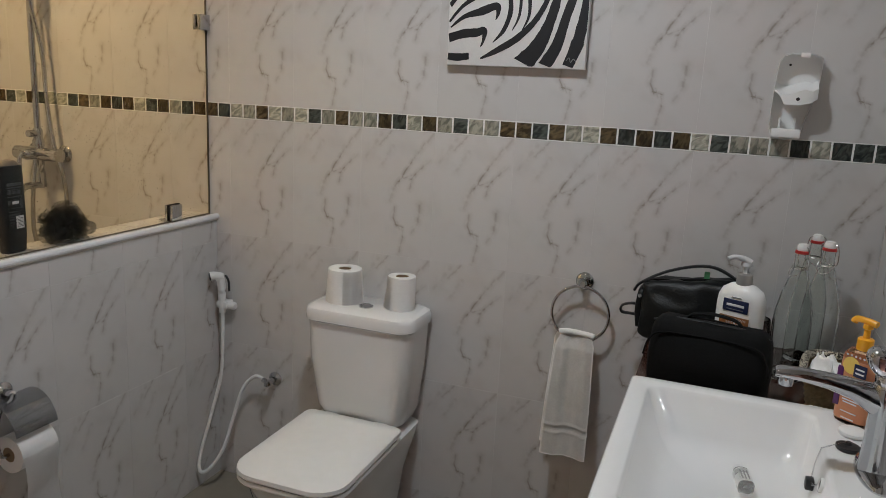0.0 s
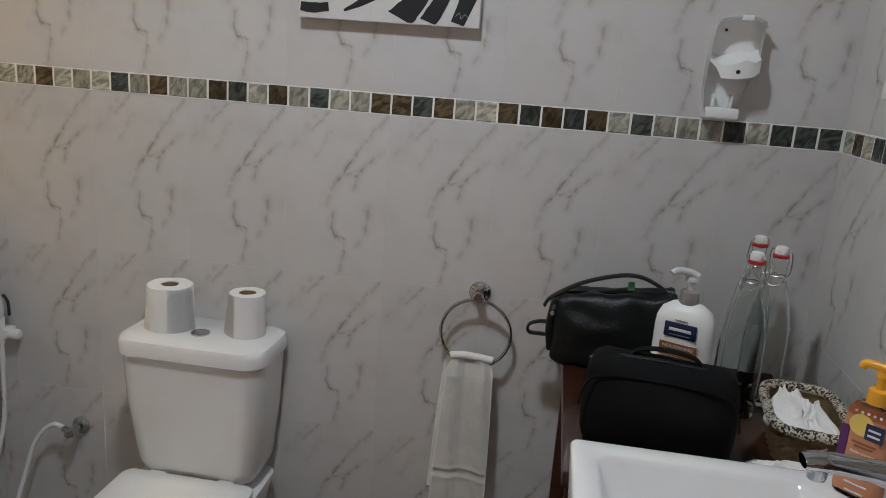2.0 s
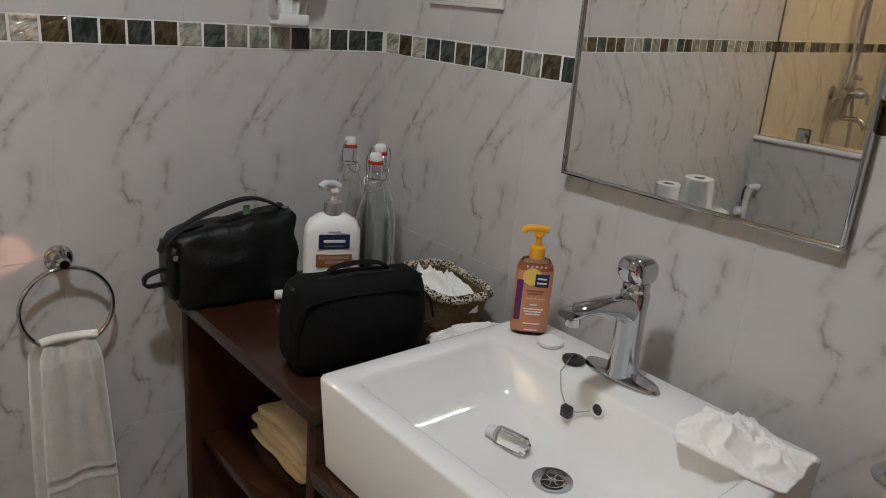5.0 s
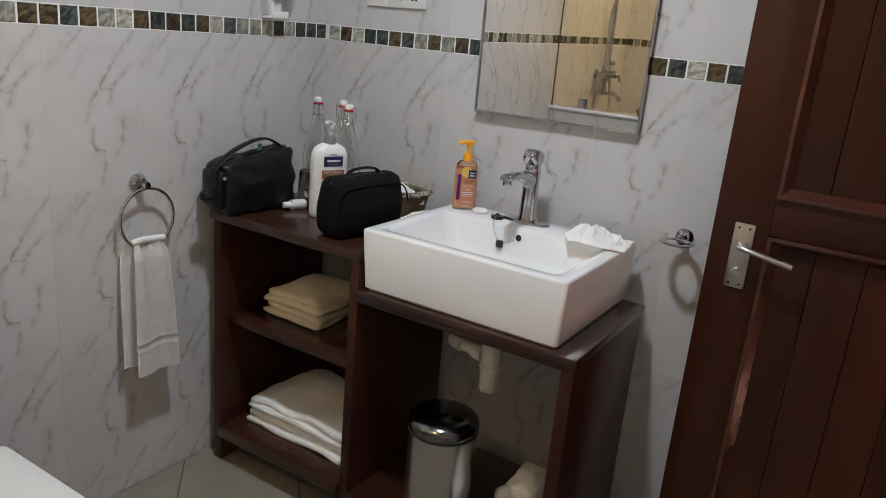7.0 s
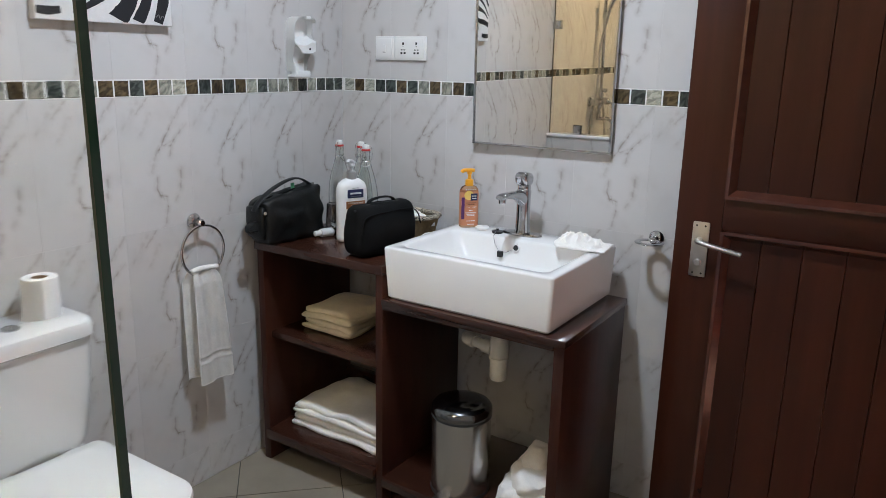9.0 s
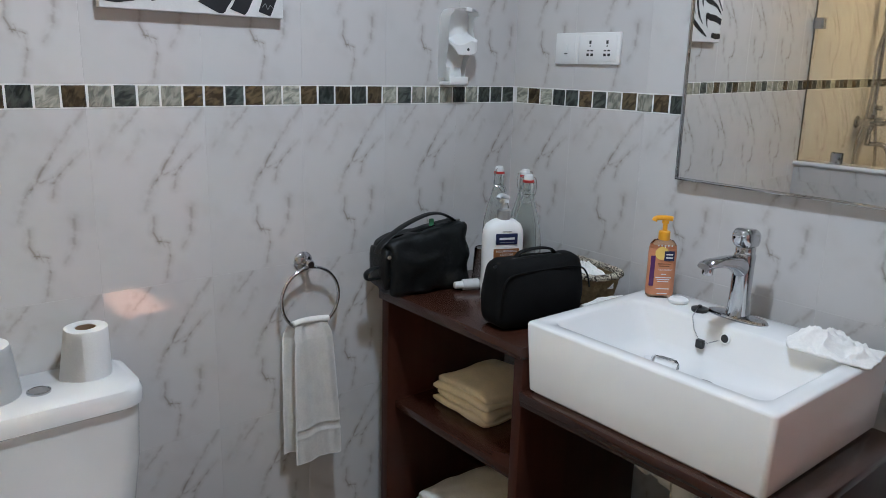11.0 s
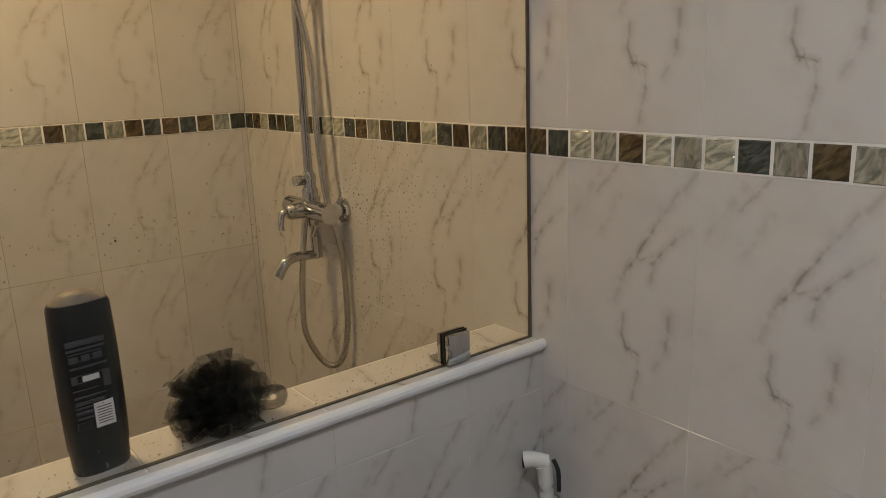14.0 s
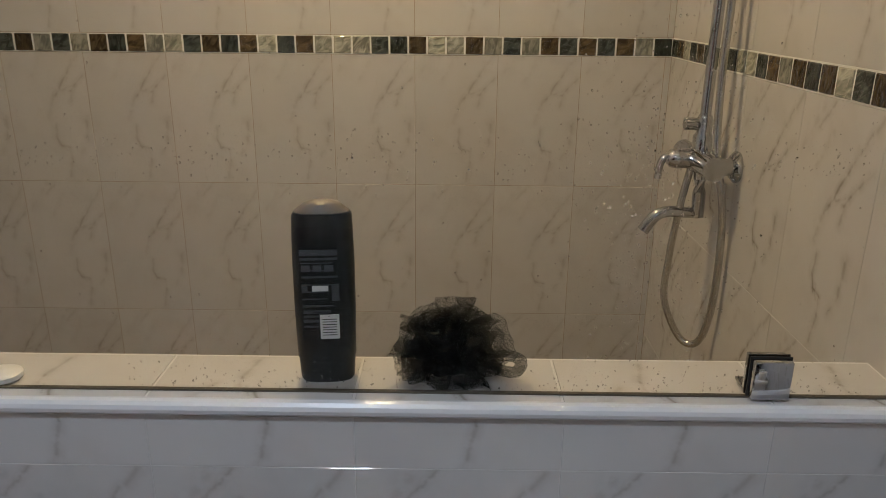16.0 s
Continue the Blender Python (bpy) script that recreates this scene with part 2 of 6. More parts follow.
# glossier door wood, its colour lightened for the light the moulding faces catch
MOULDING = material("lit_moulding_wood", (0.075, 0.022, 0.012), 0.20, var=0.35, scale=30, coat=0.6)
TOWEL = material("white_terry", (0.93, 0.91, 0.87), 0.95, var=0.08, scale=180, bump=0.00016, bump_scale=160, spec=0.1)
# white terry, with the yellow light on the middle shelf put into its colour
TOWEL_WARM = material("warm_lit_white_terry", (0.84, 0.72, 0.50), 0.95, var=0.10, scale=180, bump=0.00016, bump_scale=160, spec=0.1)
for cloth in (TOWEL, TOWEL_WARM):
    # loop pile scatters light at its fibre tips
    cloth.node_tree.nodes["Principled BSDF"].inputs["Sheen Weight"].default_value = 0.2
    cloth.node_tree.nodes["Principled BSDF"].inputs["Sheen Roughness"].default_value = 0.6
LEATHER = material("black_leather", (0.005, 0.006, 0.006), 0.42, var=0.3, scale=40, bump=0.0012, bump_scale=140, spec=0.32)
NYLON = material("black_nylon", (0.006, 0.006, 0.006), 0.8, var=0.25, scale=160, bump=0.0006, bump_scale=500, spec=0.15)
PAPER = material("tissue_paper", (0.85, 0.84, 0.82), 0.95, var=0.03, scale=120, bump=0.0006, bump_scale=250, spec=0.1)
CARD = material("brown_card", (0.30, 0.20, 0.12), 0.9, var=0.1)
GLASS = glass("clear_glass")
BOTTLE = glass("bottle_glass", (0.955, 0.97, 0.95), 0.02, 1.17)
PANE = glass("shower_glass", (0.98, 1.0, 0.985), 0.0, 1.001)
PANE.node_tree.nodes["Principled BSDF"].inputs["Coat Weight"].default_value = 0.25
k = Nodes(PANE)
clear = k.make("ShaderNodeBsdfTransparent")
blend = k.make("ShaderNodeMixShader", Fac=0.42)
k.link(PANE.node_tree.nodes["Principled BSDF"].outputs[0], blend.inputs[1])
k.link(clear.outputs[0], blend.inputs[2])
k.link(blend.outputs[0], PANE.node_tree.nodes["Material Output"].inputs["Surface"])
DROP = glass("water", (1, 1, 1), 0.0, 1.33)
GLASS_EDGE = material("green_glass_edge", (0.006, 0.028, 0.018), 0.12, var=0.2)
MIRROR = material("silvered_mirror", (0.80, 0.81, 0.80), 0.015, 1.0, var=0.02, scale=6)
RED = material("red_rubber", (0.50, 0.03, 0.025), 0.5, var=0.1)
ORANGE = material("orange_plastic", (0.90, 0.42, 0.02), 0.3, var=0.04)
AMBER = glass("amber_gel", (1.0, 0.66, 0.42), 0.05, 1.35)
NAVY = material("navy_print", (0.012, 0.02, 0.07), 0.4, var=0.05)
BRONZE = material("bronze_print", (0.27, 0.11, 0.035), 0.4, var=0.08)
PEACH = material("peach_print", (0.62, 0.26, 0.13), 0.4, var=0.06)
PURPLE = material("purple_print", (0.10, 0.02, 0.12), 0.4, var=0.1)
YELLOW = material("yellow_print", (0.85, 0.60, 0.14), 0.4, var=0.08)
WHITE_P = material("white_print", (0.80, 0.80, 0.80), 0.4, var=0.03)
GREY_P = material("grey_print", (0.28, 0.28, 0.28), 0.4, var=0.1)
GEL_BODY = material("charcoal_plastic", (0.013, 0.015, 0.015), 0.38, var=0.15, scale=20)
MESH_DARK = material("dark_net", (0.012, 0.014, 0.012), 0.7, var=0.4, scale=200)
WICKER = material("woven_seagrass", (0.20, 0.14, 0.07), 0.8, var=0.5, scale=90, bump=0.003, bump_scale=120, random_v=0.4)
WICKER_P = material("speckled_rim", (0.45, 0.38, 0.26), 0.8, var=0.9, scale=260, bump=0.003, bump_scale=150)
CANVAS = material("white_canvas", (0.80, 0.79, 0.77), 0.8, var=0.05, scale=200, bump=0.0005, bump_scale=600)
INK = material("black_paint", (0.010, 0.010, 0.012), 0.55, var=0.3, scale=60)
LAMP_GLOW = emit("lamp_diffuser", (1.0, 0.97, 0.95), 0.55)
LAMP_WARM = emit("shower_diffuser", (1.0, 0.72, 0.34), 0.55)
TERRACOTTA = material("terracotta_floor", (0.62, 0.33, 0.23), 0.6, var=0.12, scale=14)
PINK_WALL = material("terracotta_wall", (0.55, 0.30, 0.24), 0.8, var=0.08, scale=10)

# ---- mesh helpers ----


def part(name, bm, mat, parent=None, label="", smooth=True, angle=40):
    """Links a bmesh as one mesh object, under a thing or a part."""
    me = bpy.data.meshes.new(name)
    bmesh.ops.recalc_face_normals(bm, faces=bm.faces)
    bm.to_mesh(me)
    bm.free()
    me.materials.append(mat)
    if smooth:
        me.shade_smooth()
        me.set_sharp_from_angle(angle=radians(angle))
    ob = new(name, me)
    if parent:
        ob.parent = parent
    if label:
        ob["label"] = label
    return ob


def thing(name, at, label, category, group="", kind="", rz=0.0):
    ob = new(name)
    ob.empty_display_size = 0.05
    ob.matrix_world = pose(*at, 0, 0, rz)
    return tagged(ob, label, category, group, kind)


def box(lo, hi, bevel=0.0, seg=2, bm=None):
    own = bmesh.new()
    bmesh.ops.create_cube(own, size=1)
    lo, hi = Vector(lo), Vector(hi)
    c, s = (lo + hi) / 2, hi - lo
    for v in own.verts:
        v.co = Vector((v.co.x * s.x, v.co.y * s.y, v.co.z * s.z)) + c
    if bevel:
        bmesh.ops.bevel(own, geom=own.edges[:], offset=min(bevel, min(s) * 0.49), segments=seg, profile=0.5, affect="EDGES")
    if bm is None:
        return own
    return join(bm, own)


def join(bm, other):
    me = bpy.data.meshes.new("tmp")
    other.to_mesh(me)
    other.free()
    bm.from_mesh(me)
    bpy.data.meshes.remove(me)
    return bm


def lathe(profile, n=32, sx=1.0, sy=1.0, at=(0, 0, 0), power=2.0):
    """Turns (radius, height) pairs round the z axis; power above 2 squares the section."""
    bm = bmesh.new()
    rings = []
    for r, z in profile:
        ring = []
        for i in range(n):
            a = 2 * math.pi * i / n
            c, s = math.cos(a), math.sin(a)
            f = (abs(c) ** power + abs(s) ** power) ** (-1 / power)
            ring.append(bm.verts.new((at[0] + r * f * c * sx, at[1] + r * f * s * sy, at[2] + z)))
        rings.append(ring)
    for a, b in zip(rings, rings[1:]):
        for i in range(n):
            bm.faces.new((a[i], a[(i + 1) % n], b[(i + 1) % n], b[i]))
    bm.faces.new(rings[0][::-1])
    bm.faces.new(rings[-1])
    return bm


def tube(points, r, n=12, closed=False, smooth_n=6, taper=None, flat=1.0):
    """Sweeps a round section along a smooth line through the points."""
    pts = [Vector(p) for p in points]
    if smooth_n > 1:
        out = []
        m = len(pts)
        for i in range(m if closed else m - 1):
            p0 = pts[(i - 1) % m] if closed or i else pts[i]
            p1, p2 = pts[i], pts[(i + 1) % m]
            p3 = pts[(i + 2) % m] if closed or i + 2 < m else pts[i + 1]
            for j in range(smooth_n):
                t = j / smooth_n
                out.append(0.5 * ((2 * p1) + (-p0 + p2) * t + (2 * p0 - 5 * p1 + 4 * p2 - p3) * t * t + (-p0 + 3 * p1 - 3 * p2 + p3) * t ** 3))
        if not closed:
            out.append(pts[-1])
        pts = out
    bm = bmesh.new()
    rings = []
    m = len(pts)
    up = Vector((0, 0, 1))
    for i, p in enumerate(pts):
        d = (pts[(i + 1) % m] if closed or i + 1 < m else p) - (pts[i - 1] if closed or i else p)
        d.normalize()
        side = d.cross(up)
        if side.length < 0.05:
            side = d.cross(Vector((1, 0, 0)))
        side.normalize()
        if rings and side.dot(last) < 0:
            side = -side
        last = side
        nor = side.cross(d).normalized()
        rr = r * (taper[0] + (taper[1] - taper[0]) * i / max(1, m - 1)) if taper else r
        rings.append([bm.verts.new(p + rr * (math.cos(2 * math.pi * j / n) * side + flat * math.sin(2 * math.pi * j / n) * nor)) for j in range(n)])
    for i in range(m if closed else m - 1):
        a, b = rings[i], rings[(i + 1) % m]
        for j in range(n):
            bm.faces.new((a[j], a[(j + 1) % n], b[(j + 1) % n], b[j]))
    if not closed:
        bm.faces.new(rings[0])
        bm.faces.new(rings[-1])
    return bm


def ripple(bm, amount, scale, seed=0.0):
    """Pushes the vertices about by smooth noise."""
    for v in bm.verts:
        q = Vector(v.co) * scale + Vector((seed, seed * 1.7, -seed))
        v.co += amount * Vector((noise.noise(q), noise.noise(q + Vector((31, 7, 3))), noise.noise(q + Vector((5, 17, 41)))))
    return bm


def pillow(lo, hi, cuts=6, round_=0.02, amount=0.004, scale=20, seed=0.0, bulge=0.0):
    """A soft box: rounded, finely divided, slightly uneven."""
    bm = box(lo, hi)
    bmesh.ops.subdivide_edges(bm, edges=bm.edges[:], cuts=cuts, use_grid_fill=True)
    lo, hi = Vector(lo), Vector(hi)
    c = (lo + hi) / 2
    half = (hi - lo) / 2
    for v in bm.verts:
        q = v.co - c
        inner = Vector([max(-(h - round_), min(h - round_, a)) for a, h in zip(q, half)])
        d = q - inner
        if d.length > 1e-6:
            q = inner + d.normalized() * min(d.length, round_)
        if bulge:
            k = (1 - (q.x / half.x) ** 2) * (1 - (q.z / half.z) ** 2)
            q.y += math.copysign(bulge * max(0, k), q.y) if abs(q.y) > half.y * 0.5 else 0
        v.co = c + q
    return ripple(bm, amount, scale, seed)


TILE_MESHES = {}


def tile_mesh(x0, x1, y0, y1, mat, thick=0.006, edge=0.0005):
    """A tile piece in its own plane: x along the wall, y up, z out of it. The face lies at z = 0."""
    key = (round(x0, 4), round(x1, 4), round(y0, 4), round(y1, 4), mat.name)
    if key not in TILE_MESHES:
        e = edge
        v = [(x0, y0, -thick), (x1, y0, -thick), (x1, y1, -thick), (x0, y1, -thick), (x0, y0, -e), (x1, y0, -e), (x1, y1, -e), (x0, y1, -e),
             (x0 + e, y0 + e, 0), (x1 - e, y0 + e, 0), (x1 - e, y1 - e, 0), (x0 + e, y1 - e, 0)]
        f = [(8, 9, 10, 11)]
        for a in range(4):
            b = (a + 1) % 4
            f += [(a, b, 4 + b, 4 + a), (4 + a, 4 + b, 8 + b, 8 + a)]
        me = bpy.data.meshes.new("tile")
        me.from_pydata(v, [], f)
        me.materials.append(mat)
        TILE_MESHES[key] = me
    return TILE_MESHES[key]


def place(name, me, parent, m):
    ob = new(name, me)
    ob.parent = parent
    ob.matrix_local = m
    return ob


def plane_matrix(origin, right, normal):
    r, n = Vector(right), Vector(normal)
    up = n.cross(r)
    return Matrix((( r.x, up.x, n.x, origin[0]), (r.y, up.y, n.y, origin[1]), (r.z, up.z, n.z, origin[2]), (0, 0, 0, 1)))


ROWS = ((0.0, 0.12, 0.28), (0.12, 0.52, 0.0), (0.52, 0.92, 0.0), (0.92, 1.32, 0.0), (1.37, 1.77, 0.0), (1.77, 2.17, 0.0), (2.17, 2.5, 0.0))


def tile_wall(parent, origin, right, normal, length, first, pitch=0.25, rows=ROWS, gap=0.0007, mat=None):
    """Rows of tiles along a wall; first is where a joint falls. Cut pieces keep the figure of the whole tile."""
    m = plane_matrix(origin, right, normal)
    k = math.floor(-first / pitch)
    x = first + k * pitch
    while x < length - 0.003:
        a, b = max(x, 0.0), min(x + pitch, length)
        if b - a > 0.006:
            for z0, z1, off in rows:
                me = tile_mesh(a - x + gap / 2, b - x - gap / 2, off + gap / 2, off + z1 - z0 - gap / 2, mat or TILE)
                place("tile", me, parent, m @ Matrix.Translation((x, z0 - off, 0)))
        x += pitch


def mosaic_run(parent, origin, right, normal, codes, start, pitch, z=1.32):
    """A border of square glass pieces, by colour code."""
    m = plane_matrix(origin, right, normal)
    rnd = random.Random(len(codes) + int(start * 100))
    for i, c in enumerate(codes):
        g = 0.0024
        me = tile_mesh(g, pitch - g, 0.0030, 0.0470, MOSAIC[c], 0.006, 0.0018)
        ob = place("mosaic_tile", me, parent, m @ Matrix.Translation((start + i * pitch, z + rnd.uniform(-0.0006, 0.0006), 0.0022)) @ Matrix.Rotation(rnd.uniform(-0.012, 0.012), 4, "Z"))

# ---- the shell of the room ----
H = 2.5


def structure(name, bm, mat, label, category):
    return tagged(part(name, bm, mat, smooth=False), label, category, kind="structure")


wall_toilet = structure("wall_north", box((-3.42, 0.0007, -0.05), (0.15, 0.15, H)), GROUT, "white marble-figured tiled wall with a glass mosaic border", "wall")
wall_mirror = structure("wall_east", box((0.0007, -2.35, -0.05), (0.15, 0.0007, H)), GROUT, "white marble-figured tiled wall behind the wash basin", "wall")
wall_shower = structure("wall_west", box((-3.42, -2.35, -0.05), (-3.2707, 0.0007, H)), SHOWER_GROUT, "white marble-figured tiled shower wall with mosaic border", "wall")
bm = box((-3.274, -2.35, -0.05), (-0.95, -2.204, H))
box((-0.10, -2.35, -0.05), (0.004, -2.204, H), bm=bm)
box((-0.95, -2.35, 2.06), (-0.10, -2.204, H), bm=bm)
wall_door = structure("wall_south", bm, GROUT, "white tiled wall with the entrance doorway", "wall")
ceiling = structure("ceiling", box((-3.42, -2.35, H), (0.15, 0.15, H + 0.1)), PLASTER, "plain white painted plaster ceiling", "ceiling")
floor = structure("floor", box((-3.42, -2.35, -0.12), (0.15, 0.15, -0.004)), FLOOR_GROUT, "grey-beige floor of tiles laid on the diagonal", "floor")
# unseen strip, added so lamp light does not cross above the pane
light_stop = structure("wall_light_stop", box((-2.12, -2.204, 2.08), (-2.0, 0.0, H)), PLASTER, "unseen white plaster strip added above the shower glass to hold back lamp light", "wall")

# low wall under the shower glass
low_wall = structure("wall_low", box((-2.1713, -1.67, -0.05), (-2.0417, 0.0, 0.9805)), GROUT, "low tiled wall that carries the shower glass", "low wall")
trim = structure("trim", tube([(-2.0395, -1.67, 0.976), (-2.0395, -0.0, 0.976)], 0.0108, 12, smooth_n=1), TRIM, "white rounded plastic edge trim along the low wall", "trim")

# beyond the doorway: an added plain room, unseen; its high side opening shapes the floor's sun patch
outer_floor = structure("floor_outer", box((-3.0, -5.4, -0.12), (1.6, -2.35, -0.004)), TERRACOTTA, "terracotta floor of the next room", "floor")
bm = box((-3.0, -5.55, 0), (1.6, -5.4, H))
box((-3.15, -5.55, 0), (-3.0, -2.35, H), bm=bm)
for lo, hi in (((1.6, -5.55, 0), (1.64, -3.5, H)), ((1.6, -2.95, 0), (1.64, -2.35, H)), ((1.6, -3.5, 0), (1.64, -2.95, 1.57)), ((1.6, -3.5, 1.82), (1.64, -2.95, H))):
    box(lo, hi, bm=bm)
structure("wall_outer", bm, PINK_WALL, "unseen terracotta walls added beyond the doorway, with an opening that shapes the sun patch", "wall")
structure("ceiling_outer", box((-3.0, -5.55, H), (1.6, -2.35, H + 0.1)), PLASTER, "unseen plain white ceiling added over the next room", "ceiling")

# door frame in the doorway
frame_ob = tagged(new("door_frame"), "dark varnished wooden frame round the entrance doorway", "door frame", kind="structure")
for nm, lo, hi in (("jamb", (-0.95, -2.36, 0), (-0.92, -2.195, 2.03)), ("jamb", (-0.13, -2.36, 0), (-0.10, -2.195, 2.03)), ("head", (-0.95, -2.36, 2.03), (-0.10, -2.195, 2.06))):
    part(nm, box(lo, hi, 0.003), DOOR_WOOD, frame_ob)

# ---- the open door ----


def build_door():
    """The leaf stands open along the east wall, its planked face towards the room."""
    d = thing("door_1", (-0.132, -2.145, 0.012), "dark varnished panelled wooden door standing open beside the wash basin", "door", kind="structure")
    w, h, t = 0.778, 2.01, 0.04
    # x out of the leaf is negative; y runs from the hinge to the free edge
    part("stile", box((0, 0, 0), (t, 0.122, h), 0.003), DOOR_WOOD, d)
    part("stile", box((0, w - 0.128, 0), (t, w, h), 0.003), DOOR_WOOD, d)
    for z0, z1 in ((0, 0.11), (0.983, 1.074), (h - 0.11, h)):
        part("rail", box((0.001, 0.122, z0), (t - 0.001, w - 0.128, z1), 0.002), DOOR_RAIL, d)
    for z0, z1 in ((0.11, 0.983), (1.074, h - 0.11)):
        n = 5
        pw = (w - 0.250) / n
        for i in range(n):
            part("plank", box((0.014, 0.122 + i * pw + 0.0005, z0), (0.03, 0.122 + (i + 1) * pw - 0.0005, z1), 0.0015, 1), DOOR_WOOD, d, smooth=False)
        # bolection moulding round each panel
        for y0, y1 in ((0.122, 0.148), (w - 0.154, w - 0.128)):
            bm = bmesh.new()
            inner, outer = (y1, y0) if y0 < 0.3 else (y0, y1)
            prof = [(outer, -0.010), (outer + (inner - outer) * 0.35, -0.010), (inner, 0.012), (inner, 0.014), (outer, 0.014)]
            a = [bm.verts.new((x, y, z0)) for y, x in prof]
            b = [bm.verts.new((x, y, z1)) for y, x in prof]
            for i in range(5):
                bm.faces.new((a[i], a[(i + 1) % 5], b[(i + 1) % 5], b[i]))
            bm.faces.new(a), bm.faces.new(b)
            part("moulding", bm, MOULDING, d, smooth=False)
        for z, s in ((z0, 1), (z1, -1)):
            bm = bmesh.new()
            prof = [(z, -0.0105), (z + s * 0.009, -0.0105), (z + s * 0.025, 0.0115), (z + s * 0.025, 0.0135), (z, 0.0135)]
            a = [bm.verts.new((x, 0.122, zz)) for zz, x in prof]
            b = [bm.verts.new((x, w - 0.128, zz)) for zz, x in prof]
            for i in range(5):
                bm.faces.new((a[i], a[(i + 1) % 5], b[(i + 1) % 5], b[i]))
            bm.faces.new(a), bm.faces.new(b)
            part("moulding", bm, MOULDING, d, smooth=False)
    # lever handle on a long plate
    yc = w - 0.074
    plate = part("handle_plate", box((-0.006, yc - 0.0235, 0.842), (0.0, yc + 0.0235, 1.002), 0.005), ALU, d, "worn aluminium handle plate")
    for z in (0.853, 0.991):
        for dy in (-0.012, 0.012):
            part("screw", lathe([(0.0001, 0), (0.003, 0), (0.0025, 0.0008)], 10, at=(0, 0, 0)), PLASTIC_D, plate).matrix_local = pose(-0.0065, yc + dy, z, 0, -90, 0)
    part("thumb_turn", lathe([(0.011, 0), (0.011, 0.006), (0.008, 0.009)], 16), ALU, plate).matrix_local = pose(-0.006, yc, 0.884, 0, -90, 0)
    part("handle", tube([(-0.004, yc, 0.952), (-0.03, yc, 0.952), (-0.043, yc - 0.008, 0.951), (-0.047, yc - 0.04, 0.946), (-0.046, yc - 0.122, 0.932)], 0.009, 12, smooth_n=6, flat=0.8), ALU, d, "aluminium lever handle")
    for z in (0.25, 1.0, 1.8):
        part("hinge", lathe([(0.006, 0), (0.006, 0.09)], 10, at=(0.045, -0.006, z)), STEEL, d)
    return d


ALU = material("worn_aluminium", (0.62, 0.60, 0.57), 0.32, 1.0, var=0.15, scale=40)
build_door()

# ---- vanity ----
VX0, VX1 = -0.528, -0.068  # front and back of the cabinets


def build_shelf_unit():
    s = thing("shelf_unit", (0, 0, 0), "dark mahogany open shelf unit standing beside the wash basin", "shelf unit")
    part("side_panel", box((VX0 + 0.004, -0.085, 0.0), (VX1, -0.055, 0.797), 0.002), WOOD, s)
    part("side_panel", box((VX0 + 0.004, -0.603, 0.0), (VX1, -0.575, 0.797), 0.002), WOOD, s)
    part("top", box((VX0 - 0.004, -0.605, 0.797), (VX1 + 0.004, -0.048, 0.827), 0.003), WOOD_H, s)
    part("shelf", box((VX0 + 0.03, -0.575, 0.470), (VX1, -0.085, 0.495), 0.002), WOOD_H, s)
    part("shelf", box((VX0 - 0.012, -0.575, 0.092), (VX1, -0.085, 0.128), 0.002), WOOD_H, s)
    part("foot_rail", box((VX1 - 0.03, -0.575, 0.128), (VX1, -0.085, 0.22), 0.002), WOOD_H, s)
    return s


def build_basin_stand():
    s = thing("basin_stand", (0, 0, 0), "dark mahogany open-backed stand under the wash basin", "vanity stand")
    part("top", box((VX0 - 0.008, -1.222, 0.704), (VX1 + 0.004, -0.606, 0.726), 0.003), WOOD_H, s)
    part("side_panel", box((VX0, -1.218, 0.0), (VX1, -1.186, 0.704), 0.002), WOOD, s)
    part("base_shelf", box((VX0 - 0.006, -1.186, 0.075), (VX1, -0.604, 0.108), 0.002), WOOD_H, s)
    part("plinth", box((VX0 + 0.05, -1.186, 0.0), (VX0 + 0.075, -0.604, 0.075), 0.002), WOOD_H, s)
    part("front_strip", box((VX0 - 0.003, -1.186, 0.690), (VX0 + 0.017, -0.606, 0.704), 0.002), WOOD_H, s)
    return s


build_shelf_unit()
build_basin_stand()


